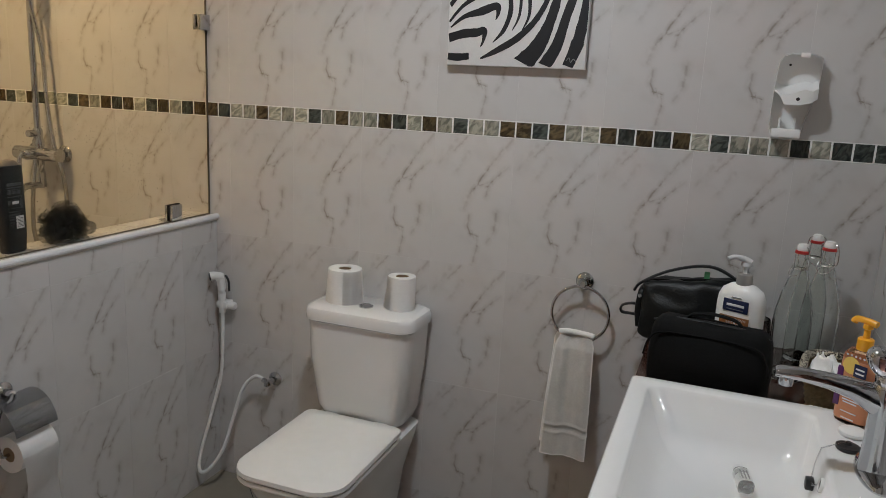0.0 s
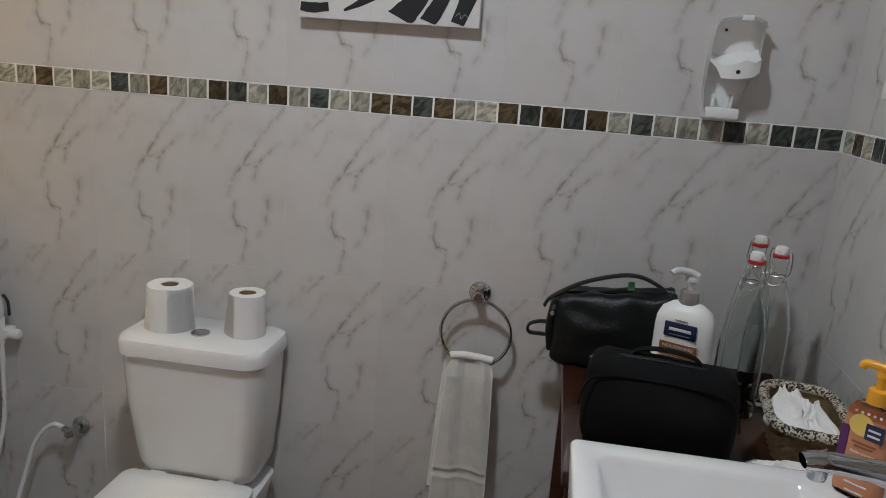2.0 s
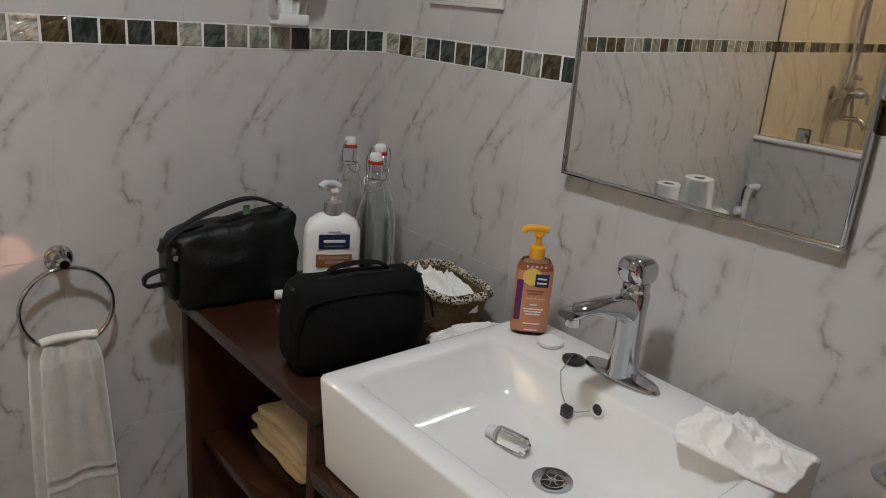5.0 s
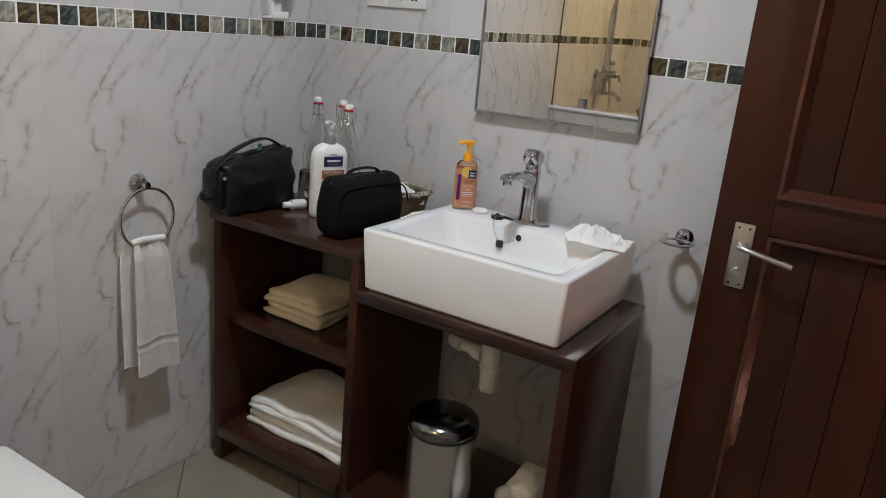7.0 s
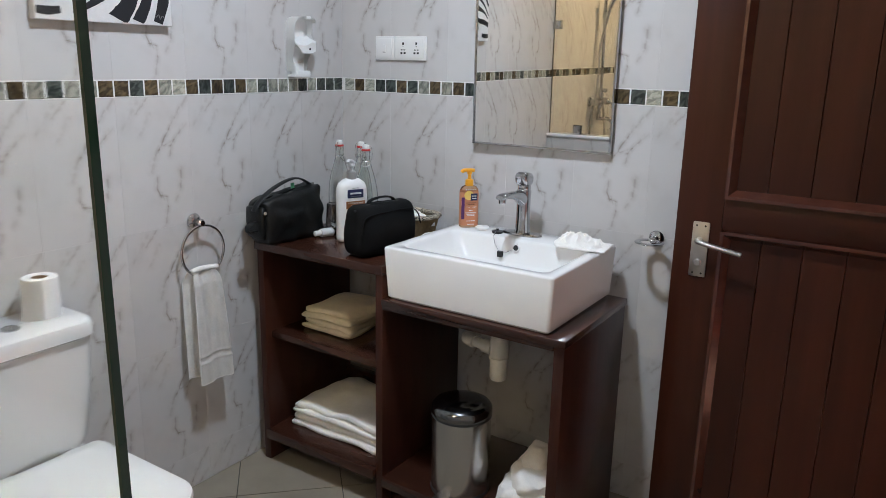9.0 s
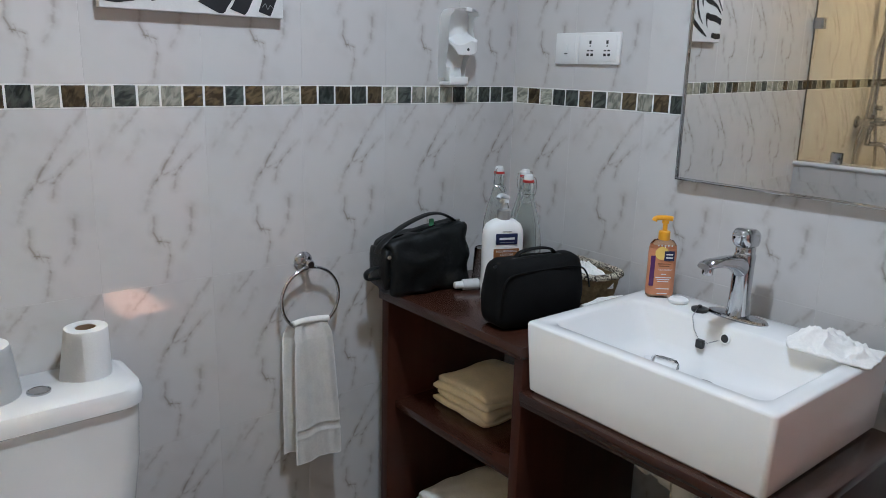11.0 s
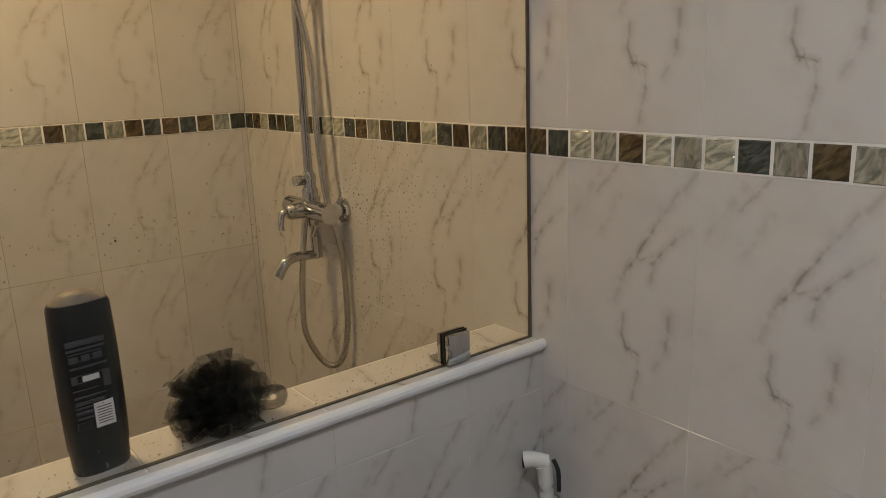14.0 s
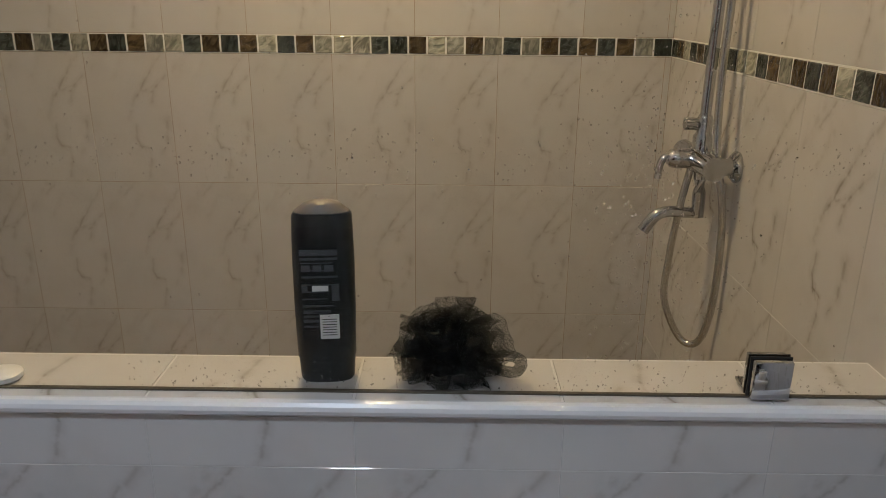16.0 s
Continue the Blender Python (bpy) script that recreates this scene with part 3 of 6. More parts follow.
def build_basin():
    b = thing("wash_basin", (-0.293, -0.889, 0.738), "white rectangular ceramic counter-top wash basin", "wash basin")
    bm = bmesh.new()
    x0, x1, y0, y1, h = -0.233, 0.233, -0.283, 0.283, 0.152

    def ring(a0, a1, c0, c1, z, n=8, r=0.012):
        out = []
        for cx, cy, st in ((a1 - r, c1 - r, 0), (a0 + r, c1 - r, 1), (a0 + r, c0 + r, 2), (a1 - r, c0 + r, 3)):
            for i in range(n + 1):
                a = (st + i / n) * math.pi / 2
                out.append(bm.verts.new((cx + r * math.cos(a), cy + r * math.sin(a), z if not callable(z) else z(cx, cy))))
        return out

    rings = [ring(x0 + 0.016, x1 - 0.006, y0 + 0.014, y1 - 0.014, -0.0115, r=0.012), ring(x0 + 0.014, x1 - 0.004, y0 + 0.012, y1 - 0.012, -0.008, r=0.012), ring(x0 + 0.009, x1 - 0.002, y0 + 0.008, y1 - 0.008, -0.005),
             ring(x0, x1, y0, y1, h - 0.006), ring(x0 + 0.002, x1 - 0.002, y0 + 0.002, y1 - 0.002, h - 0.0015), ring(x0 + 0.006, x1 - 0.006, y0 + 0.006, y1 - 0.006, h),
             ring(x0 + 0.036, x1 - 0.118, y0 + 0.036, y1 - 0.036, h, r=0.03), ring(x0 + 0.040, x1 - 0.122, y0 + 0.040, y1 - 0.040, h - 0.003, r=0.03),
             ring(x0 + 0.044, x1 - 0.126, y0 + 0.044, y1 - 0.044, h - 0.010, r=0.032), ring(x0 + 0.075, x1 - 0.135, y0 + 0.075, y1 - 0.075, h - 0.075, r=0.04),
             ring(x0 + 0.100, x1 - 0.150, y0 + 0.105, y1 - 0.105, h - 0.094, r=0.05), ring(x0 + 0.16, x1 - 0.19, y0 + 0.22, y1 - 0.22, h - 0.101, r=0.02)]
    m = len(rings[0])
    for a, c in zip(rings, rings[1:]):
        for i in range(m):
            bm.faces.new((a[i], a[(i + 1) % m], c[(i + 1) % m], c[i]))
    bm.faces.new(rings[0][::-1])
    bm.faces.new(rings[-1])
    part("bowl", bm, CERAMIC, b, angle=50)
    part("drain", lathe([(0.0155, 0.048), (0.0165, 0.0525), (0.020, 0.0535), (0.030, 0.0545), (0.031, 0.051), (0.031, 0.045)], 36, at=(-0.012, -0.016, 0)), CHROME, b, "chrome drain ring")
    part("drain_well", lathe([(0.0001, 0.0513), (0.0162, 0.0513), (0.0162, 0.046)], 28, at=(-0.012, -0.016, 0)), PLASTIC_D, b, "dark drain opening")
    for i in range(3):
        part("drain_bar", box((-0.0158, -0.0012, 0), (0.0158, 0.0012, 0.0012), 0.0004), CHROME, b).matrix_local = pose(-0.012, -0.016, 0.0514 + i * 0.0002, 0, 0, 20 + i * 60)
    part("drain_hub", lathe([(0.006, 0), (0.0062, 0.001), (0.004, 0.002)], 18, at=(-0.012, -0.016, 0.0522)), CHROME, b)
    ov = part("overflow", lathe([(0.0122, -0.004), (0.0125, 0.003), (0.0115, 0.0045), (0.0095, 0.0045), (0.0090, 0.003), (0.0088, -0.002)], 28), CERAMIC, b, "white overflow ring")
    ov.matrix_local = pose(0.1035, 0.004, 0.124, 0, -82, 0)
    part("overflow_hole", lathe([(0.0001, 0.0024), (0.0091, 0.0024), (0.0091, -0.002)], 20), PLASTIC_D, b, "dark disc in the overflow opening").matrix_local = pose(0.1035, 0.004, 0.124, 0, -82, 0)
    return b


build_basin()


def build_tap():
    t = thing("basin_tap", (-0.118, -0.868, 0.890), "chrome single-lever basin mixer tap on an oval plate", "tap")
    part("base_plate", lathe([(0.072, 0), (0.073, 0.003), (0.069, 0.008), (0.05, 0.012), (0.03, 0.013)], 40, sx=0.37, sy=1.0), CHROME, t)
    part("body", lathe([(0.027, 0.008), (0.0245, 0.02), (0.0225, 0.06), (0.0225, 0.125), (0.0235, 0.148), (0.02, 0.154)], 32), CHROME, t)
    bm = bmesh.new()
    prev = None
    for x, z, w, hh in ((0.005, 0.116, 0.0205, 0.066), (-0.022, 0.126, 0.0205, 0.050), (-0.05, 0.137, 0.020, 0.034), (-0.09, 0.144, 0.0195, 0.024), (-0.13, 0.147, 0.019, 0.020), (-0.156, 0.146, 0.018, 0.018), (-0.163, 0.145, 0.0155, 0.013)):
        ring = [bm.verts.new((x, w * math.cos(a) * (1 if abs(math.cos(a)) < 0.8 else 0.95), z + hh * 0.5 * math.sin(a))) for a in [2 * math.pi * i / 16 for i in range(16)]]
        if prev:
            for i in range(16):
                bm.faces.new((prev[i], prev[(i + 1) % 16], ring[(i + 1) % 16], ring[i]))
        else:
            bm.faces.new(ring)
        prev = ring
    bm.faces.new(prev)
    part("spout", bm, CHROME, t)
    part("aerator", lathe([(0.0105, 0), (0.0115, 0.004), (0.0115, 0.014)], 20, at=(-0.145, 0, 0.125)), CHROME, t)
    part("lever_hub", lathe([(0.0205, 0.152), (0.0215, 0.156), (0.0215, 0.164), (0.019, 0.168)], 28), CHROME, t)
    # a stout domed cap, its face slanting down towards the front, drawn out into a short thumb lever
    lev = pillow((-0.040, -0.0245, 0.0), (0.026, 0.0245, 0.040), 10, 0.017, 0.0, 1)
    for v in lev.verts:
        k = max(0.0, -v.co.x - 0.018) / 0.022
        v.co.y *= 1 - 0.20 * k
        if v.co.z < 0.02:
            v.co.z += 0.012 * k
        else:
            v.co.z += 0.004 - 0.15 * v.co.x * 0.35
    part("lever", lev, CHROME, t, angle=180).matrix_local = pose(0, 0, 0.163, 0, 4, 0)
    return t


build_tap()


def build_stopper():
    s = thing("basin_plug", (-0.145, -0.790, 0.890), "black rubber basin plug lying on the rim, on a bead chain", "plug")
    part("plug", lathe([(0.017, 0), (0.019, 0.003), (0.019, 0.008), (0.006, 0.010), (0.004, 0.015)], 24), PLASTIC_D, s)
    path = [Vector(c) for c in ((-0.004, 0, 0.013), (-0.022, -0.004, 0.006), (-0.040, -0.008, -0.002), (-0.048, -0.020, -0.028), (-0.053, -0.040, -0.050), (-0.053, -0.060, -0.048), (-0.050, -0.085, -0.034))]
    bm = bmesh.new()
    for a, c in zip(path, path[1:]):
        n = max(2, int((c - a).length / 0.0034))
        for i in range(n):
            own = bmesh.new()
            bmesh.ops.create_icosphere(own, subdivisions=1, radius=0.0016, matrix=Matrix.Translation(a + (c - a) * i / n))
            join(bm, own)
    part("chain", bm, CHROME, s, "chrome bead chain")
    part("chain_clip", box((-0.062, -0.052, -0.064), (-0.048, -0.034, -0.044), 0.003), PLASTIC_D, s)


build_stopper()

# ---- toilet ----


def rounded_ring(bm, x0, x1, y0, y1, z, r, n=6, front_r=None):
    """A closed ring of a rounded rectangle; the corners at y0 may have their own radius."""
    out = []
    fr = front_r or r
    for cx, cy, st, q in ((x1 - r, y1 - r, 0, r), (x0 + r, y1 - r, 1, r), (x0 + fr, y0 + fr, 2, fr), (x1 - fr, y0 + fr, 3, fr)):
        for i in range(n + 1):
            a = (st + i / n) * math.pi / 2
            out.append(bm.verts.new((cx + q * math.cos(a), cy + q * math.sin(a), z)))
    return out


def skin(bm, rings):
    m = len(rings[0])
    for a, c in zip(rings, rings[1:]):
        for i in range(m):
            bm.faces.new((a[i], a[(i + 1) % m], c[(i + 1) % m], c[i]))
    bm.faces.new(rings[0][::-1])
    bm.faces.new(rings[-1])
    return bm


def build_toilet():
    t = thing("toilet", (-1.392, 0, 0), "white ceramic close-coupled toilet with its lid closed", "toilet")
    bm = bmesh.new()
    skin(bm, [rounded_ring(bm, -0.145, 0.145, -0.155, -0.012, 0.405, 0.03, front_r=0.045), rounded_ring(bm, -0.160, 0.160, -0.172, -0.010, 0.44, 0.03, front_r=0.05),
              rounded_ring(bm, -0.178, 0.178, -0.188, -0.008, 0.60, 0.03, front_r=0.05), rounded_ring(bm, -0.184, 0.184, -0.192, -0.008, 0.725, 0.03, front_r=0.05)])
    part("tank", bm, CERAMIC, t)
    bm = bmesh.new()
    skin(bm, [rounded_ring(bm, -0.186, 0.186, -0.196, -0.006, 0.727, 0.03, front_r=0.052), rounded_ring(bm, -0.191, 0.191, -0.202, -0.004, 0.731, 0.03, front_r=0.055),
              rounded_ring(bm, -0.192, 0.192, -0.203, -0.004, 0.757, 0.03, front_r=0.055), rounded_ring(bm, -0.187, 0.187, -0.198, -0.006, 0.768, 0.03, front_r=0.055),
              rounded_ring(bm, -0.172, 0.172, -0.183, -0.012, 0.774, 0.03, front_r=0.05)])
    part("tank_lid", bm, CERAMIC, t)
    part("flush_button", lathe([(0.023, 0.772), (0.023, 0.777), (0.019, 0.779), (0.0185, 0.778), (0.0001, 0.7785)], 28, at=(0.0, -0.115, 0)), CHROME, t, "chrome dual flush button")
    bm = bmesh.new()
    skin(bm, [rounded_ring(bm, -0.11, 0.11, -0.50, -0.03, 0.0, 0.04, front_r=0.10), rounded_ring(bm, -0.105, 0.105, -0.49, -0.03, 0.06, 0.04, front_r=0.10),
              rounded_ring(bm, -0.125, 0.125, -0.53, -0.02, 0.22, 0.04, front_r=0.11), rounded_ring(bm, -0.160, 0.160, -0.585, -0.015, 0.35, 0.04, front_r=0.10),
              rounded_ring(bm, -0.167, 0.167, -0.602, -0.012, 0.385, 0.04, front_r=0.095)])
    part("bowl", bm, CERAMIC, t)
    bm = bmesh.new()
    skin(bm, [rounded_ring(bm, -0.170, 0.170, -0.610, -0.19, 0.386, 0.03, front_r=0.085), rounded_ring(bm, -0.174, 0.174, -0.614, -0.185, 0.392, 0.03, front_r=0.088),
              rounded_ring(bm, -0.172, 0.172, -0.612, -0.185, 0.402, 0.03, front_r=0.087)])
    part("seat", bm, PLASTIC_W, t)
    bm = bmesh.new()
    skin(bm, [rounded_ring(bm, -0.170, 0.170, -0.610, -0.176, 0.404, 0.025, front_r=0.085), rounded_ring(bm, -0.174, 0.174, -0.615, -0.174, 0.409, 0.025, front_r=0.088),
              rounded_ring(bm, -0.172, 0.172, -0.613, -0.174, 0.420, 0.025, front_r=0.087), rounded_ring(bm, -0.163, 0.163, -0.603, -0.18, 0.4255, 0.02, front_r=0.08),
              rounded_ring(bm, -0.12, 0.12, -0.55, -0.22, 0.428, 0.02, front_r=0.06)])
    part("lid", bm, PLASTIC_W, t)
    for x in (-0.09, 0.09):
        part("hinge", lathe([(0.012, -0.02), (0.012, 0.02)], 16), PLASTIC_W, t).matrix_local = pose(x, -0.168, 0.408, 0, 90, 0)
    t.scale = (0.975, 1, 1)
    return t


build_toilet()


def paper_roll(at, r, h, tail, flare):
    p = thing("toilet_roll", at, "white toilet paper roll standing on the tank lid", "toilet paper", "rolls on the tank")
    n = 40
    prof = [(0.021, 0.001), (r * (0.98 + flare), 0), (r * (0.99 + flare), 0.002), (r * (0.99 + 0.45 * flare), h * 0.5), (r * 0.99, h - 0.003), (r * 0.97, h), (0.021, h)]
    bm = bmesh.new()
    rings = [[bm.verts.new((rr * math.cos(2 * math.pi * i / n), rr * math.sin(2 * math.pi * i / n), z)) for i in range(n)] for rr, z in prof]
    for a, c in zip(rings, rings[1:] + rings[:1]):
        for i in range(n):
            bm.faces.new((a[i], a[(i + 1) % n], c[(i + 1) % n], c[i]))
    part("paper", ripple(bm, 0.0015, 40, r * 99), PAPER, p)
    bm = bmesh.new()
    rings = [[bm.verts.new((rr * math.cos(2 * math.pi * i / n), rr * math.sin(2 * math.pi * i / n), z)) for i in range(n)] for rr, z in ((0.0205, 0.002), (0.0205, h - 0.002), (0.0195, h - 0.002), (0.0195, 0.002))]
    for a, c in zip(rings, rings[1:] + rings[:1]):
        for i in range(n):
            bm.faces.new((a[i], a[(i + 1) % n], c[(i + 1) % n], c[i]))
    part("core", bm, CARD, p, "brown cardboard core")
    # loose end of the paper, standing off the roll
    bm = bmesh.new()
    a0, span, spread = tail
    rows = []
    for j in range(6):
        v = j / 5
        rows.append([bm.verts.new(((r * (1.0 + flare * (1 - v)) + 0.001 + spread * (1 - v) * u * u) * math.cos(a0 + span * u), (r * (1.0 + flare * (1 - v)) + 0.001 + spread * (1 - v) * u * u) * math.sin(a0 + span * u), h * v * 0.98)) for u in [i / 8 for i in range(9)]])
    for a, c in zip(rows, rows[1:]):
        for i in range(8):
            bm.faces.new((a[i], a[i + 1], c[i + 1], c[i]))
    bmesh.ops.solidify(bm, geom=bm.faces[:], thickness=0.0008)
    part("loose_end", bm, PAPER, p)
    return p


paper_roll((-1.483, -0.088, 0.7735), 0.054, 0.107, (-1.2, 1.2, 0.004), 0.13)
paper_roll((-1.288, -0.080, 0.7735), 0.0435, 0.106, (-2.0, -1.1, 0.016), 0.0)

# ---- shower screen ----


def build_screen():
    s = thing("shower_screen", (-2.069, 0, 0.982), "fixed clear glass shower screen with water drops on the low wall", "shower screen")
    part("pane", box((-0.0023, -1.64, 0.002), (0.0023, -0.0065, 1.08)), PANE, s, smooth=False)
    part("base_seal", box((-0.0032, -1.64, 0.0003), (0.0032, -0.002, 0.0025)), SEAL, s, "dark silicone line under the glass", smooth=False)
    part("wall_seal", box((-0.0018, -0.0062, 0.0026), (0.0018, -0.0005, 1.08)), SEAL, s, "dark silicone line at the wall", smooth=False)
    part("glass_edge", box((-0.0023, -1.6425, 0.002), (0.0023, -1.64, 1.08)), GLASS_EDGE, s, "dark green polished glass edge", smooth=False)
    for y, z in ((-0.185, 0.004), (-1.35, 0.004)):
        c = part("clamp", box((-0.016, -0.024, 0), (-0.0035, 0.024, 0.052), 0.002), CHROME, s, "polished chrome glass clamp")
        c.matrix_local = pose(0, y, z)
        part("clamp_front", box((0.0035, -0.024, 0), (0.016, 0.024, 0.052), 0.002), CHROME, c)
        part("gasket", box((0.0024, -0.026, 0.0), (0.0045, 0.026, 0.054)), PLASTIC_D, c, "black rubber gasket", smooth=False)
        part("gasket", box((-0.0045, -0.026, 0.0), (-0.0024, 0.026, 0.054)), PLASTIC_D, c, "black rubber gasket", smooth=False)
        part("clamp_foot", box((-0.04, -0.024, 0), (-0.014, 0.024, 0.004), 0.001), CHROME, c)
    c = part("clamp", box((-0.016, -0.05, 0.62), (-0.0035, -0.001, 0.67), 0.002), CHROME, s, "polished chrome wall clamp")
    part("clamp_front", box((0.0035, -0.05, 0.62), (0.016, -0.001, 0.67), 0.002), CHROME, c)
    rnd = random.Random(12)
    bm = bmesh.new()
    for i in range(1500):
        if i < 620:
            y, z = rnd.gauss(-0.34, 0.05), rnd.gauss(0.26, 0.11)
        elif i < 980:
            y, z = rnd.uniform(-1.1, -0.1), rnd.gauss(0.30, 0.018)
        elif i < 1280:
            y, z = rnd.uniform(-1.0, -0.06), 0.004 + abs(rnd.gauss(0.0, 0.02))
        else:
            y, z = rnd.uniform(-1.5, -0.05), rnd.uniform(0.02, 0.7)
        if not (-1.6 < y < -0.03 and 0.004 < z < 1.0):
            continue
        r = rnd.uniform(0.0004, 0.0013)
        own = bmesh.new()
        bmesh.ops.create_icosphere(own, subdivisions=1, radius=r)
        for v in own.verts:
            v.co = Vector((-0.0030 - max(0, v.co.x) * 0.35, y + v.co.y, z + v.co.z * rnd.uniform(1.0, 1.6)))
        drops_add(bm, own)
    d = part("water_drops", bm, DROP, s, "scattered water drops", angle=180)
    d["kind"] = "stuff"
    return s


def drops_add(bm, own):
    """Copies a small mesh into a larger one."""
    made = {v: bm.verts.new(v.co) for v in own.verts}
    for f in own.faces:
        bm.faces.new([made[v] for v in f.verts])
    own.free()


SEAL = material("dark_silicone", (0.10, 0.085, 0.06), 0.6, var=0.3)
build_screen()

# ---- mirror, painting ----
mir = thing("wall_mirror", (-0.0045, -0.862, 1.165), "rectangular wall mirror with a thin chrome frame", "mirror")
mir.matrix_world = pose(-0.0045, -0.862, 1.165, 0, -0.5, 0.75)
part("mirror_glass", box((-0.016, -0.244, 0.004), (-0.004, 0.244, 0.80)), MIRROR, mir, "silvered mirror glass", smooth=False)
for lo, hi in (((-0.021, -0.250, 0), (-0.001, 0.250, 0.006)), ((-0.021, -0.250, 0.798), (-0.001, 0.250, 0.804)), ((-0.021, -0.250, 0.006), (-0.001, -0.244, 0.798)), ((-0.021, 0.244, 0.006), (-0.001, 0.250, 0.798))):
    part("frame_strip", box(lo, hi, 0.0015), CHROME, mir, "thin chrome frame strip")
pic = thing("canvas_picture", (-0.992, 0, 1.522), "stretched canvas painted with black and white zebra stripes", "picture")
part("canvas", box((-0.203, -0.026, 0), (0.203, -0.001, 0.42), 0.002), CANVAS, pic)


def stripe(points, widths):
    """A flat tapering brush stroke on the canvas through (x, z) points."""
    line = tube([(x, -0.0265, z) for x, z in points], 0.001, 3, smooth_n=8)
    n = len(line.verts) // 3
    line.verts.ensure_lookup_table()
    centre = [sum((line.verts[3 * i + j].co for j in range(3)), Vector()) / 3 for i in range(n)]
    line.free()
    bm = bmesh.new()
    rows = []
    for i, c in enumerate(centre):
        d = (centre[min(i + 1, n - 1)] - centre[max(i - 1, 0)]).normalized()
        side = Vector((-d.z, 0, d.x))
        u = i / (n - 1) * (len(widths) - 1)
        k = min(int(u), len(widths) - 2)
        w = widths[k] + (widths[k + 1] - widths[k]) * (u - k)
        w *= 1 + 0.12 * noise.noise(c * 60)
        ends = []
        for s in (1, -1):
            p = c + side * w * s
            ends.append(bm.verts.new((max(-0.201, min(0.201, p.x)), -0.0268, max(0.003, min(0.418, p.z)))))
        rows.append(ends)
    for a, b in zip(rows, rows[1:]):
        bm.faces.new((a[0], a[1], b[1], b[0]))
    return bm


STRIPES = (
    (((-0.2, 0.024), (-0.17, 0.022), (-0.135, 0.026)), (0.010, 0.011, 0.009)),
    (((-0.2, 0.075), (-0.155, 0.088), (-0.115, 0.092), (-0.092, 0.098), (-0.094, 0.070), (-0.102, 0.052)), (0.012, 0.013, 0.012, 0.009, 0.004, 0.001)),
    (((-0.195, 0.105), (-0.155, 0.135), (-0.105, 0.150), (-0.06, 0.165), (-0.054, 0.148), (-0.060, 0.128)), (0.002, 0.006, 0.011, 0.010, 0.006, 0.001)),
    (((-0.2, 0.120), (-0.16, 0.165), (-0.11, 0.195), (-0.07, 0.205)), (0.003, 0.005, 0.008, 0.008)),
    (((-0.2, 0.165), (-0.17, 0.20), (-0.12, 0.25), (-0.06, 0.29), (0.0, 0.31)), (0.007, 0.006, 0.007, 0.010, 0.008)),
    (((-0.2, 0.24), (-0.15, 0.29), (-0.07, 0.34), (0.02, 0.37)), (0.009, 0.009, 0.011, 0.006)),
    (((-0.2, 0.32), (-0.13, 0.36), (-0.05, 0.41)), (0.010, 0.011, 0.010)),
    (((-0.065, 0.066), (-0.035, 0.10), (-0.018, 0.15), (-0.022, 0.20), (-0.03, 0.25)), (0.001, 0.006, 0.007, 0.006, 0.002)),
    (((-0.01, 0.10), (0.008, 0.14), (0.010, 0.20), (0.0, 0.27)), (0.001, 0.004, 0.005, 0.003)),
    (((0.018, 0.10), (0.036, 0.14), (0.034, 0.20), (0.02, 0.28), (0.03, 0.33)), (0.001, 0.004, 0.006, 0.007, 0.003)),
    (((-0.10, 0.020), (-0.05, 0.045), (0.01, 0.082), (0.06, 0.135), (0.09, 0.20), (0.10, 0.29), (0.09, 0.36)), (0.002, 0.009, 0.010, 0.008, 0.007, 0.009, 0.005)),
    (((0.022, 0.004), (0.065, 0.055), (0.095, 0.12), (0.115, 0.20), (0.125, 0.30), (0.12, 0.41)), (0.030, 0.021, 0.015, 0.011, 0.012, 0.009)),
    (((0.088, 0.004), (0.12, 0.06), (0.142, 0.14), (0.165, 0.22), (0.175, 0.31), (0.17, 0.41)), (0.019, 0.016, 0.012, 0.011, 0.012, 0.010)),
    (((0.155, 0.006), (0.178, 0.07), (0.19, 0.14), (0.197, 0.22), (0.2, 0.33)), (0.015, 0.017, 0.013, 0.010, 0.008)),
)
for pts, widths in STRIPES:
    part("stripe", stripe(pts, widths), INK, pic, smooth=False)
part("signature", tube([(0.150, -0.0272, 0.022), (0.158, -0.0272, 0.030), (0.163, -0.0272, 0.018), (0.170, -0.0272, 0.027), (0.178, -0.0272, 0.020)], 0.0008, 4), GREY_P, pic)

# ---- wall fittings ----
TOWEL_W = TOWEL


def writing(body, size, mat, parent, at, rz=0.0, rx=90.0, ry=0.0, label="", wide=1.0):
    """Printed words as a thin flat mesh."""
    cu = bpy.data.curves.new("writing", "FONT")
    cu.body, cu.size, cu.align_x, cu.align_y = body, size, "CENTER", "CENTER"
    cu.resolution_u = 2
    tmp = bpy.data.objects.new("writing", cu)
    me = bpy.data.meshes.new_from_object(tmp)
    bpy.data.objects.remove(tmp)
    bpy.data.curves.remove(cu)
    me.materials.append(mat)
    ob = new("writing", me)
    ob.parent = parent
    ob.matrix_local = pose(*at, rx, ry, rz) @ Matrix.Diagonal((wide, 1, 1, 1))
    if label:
        ob["label"] = label
    return ob


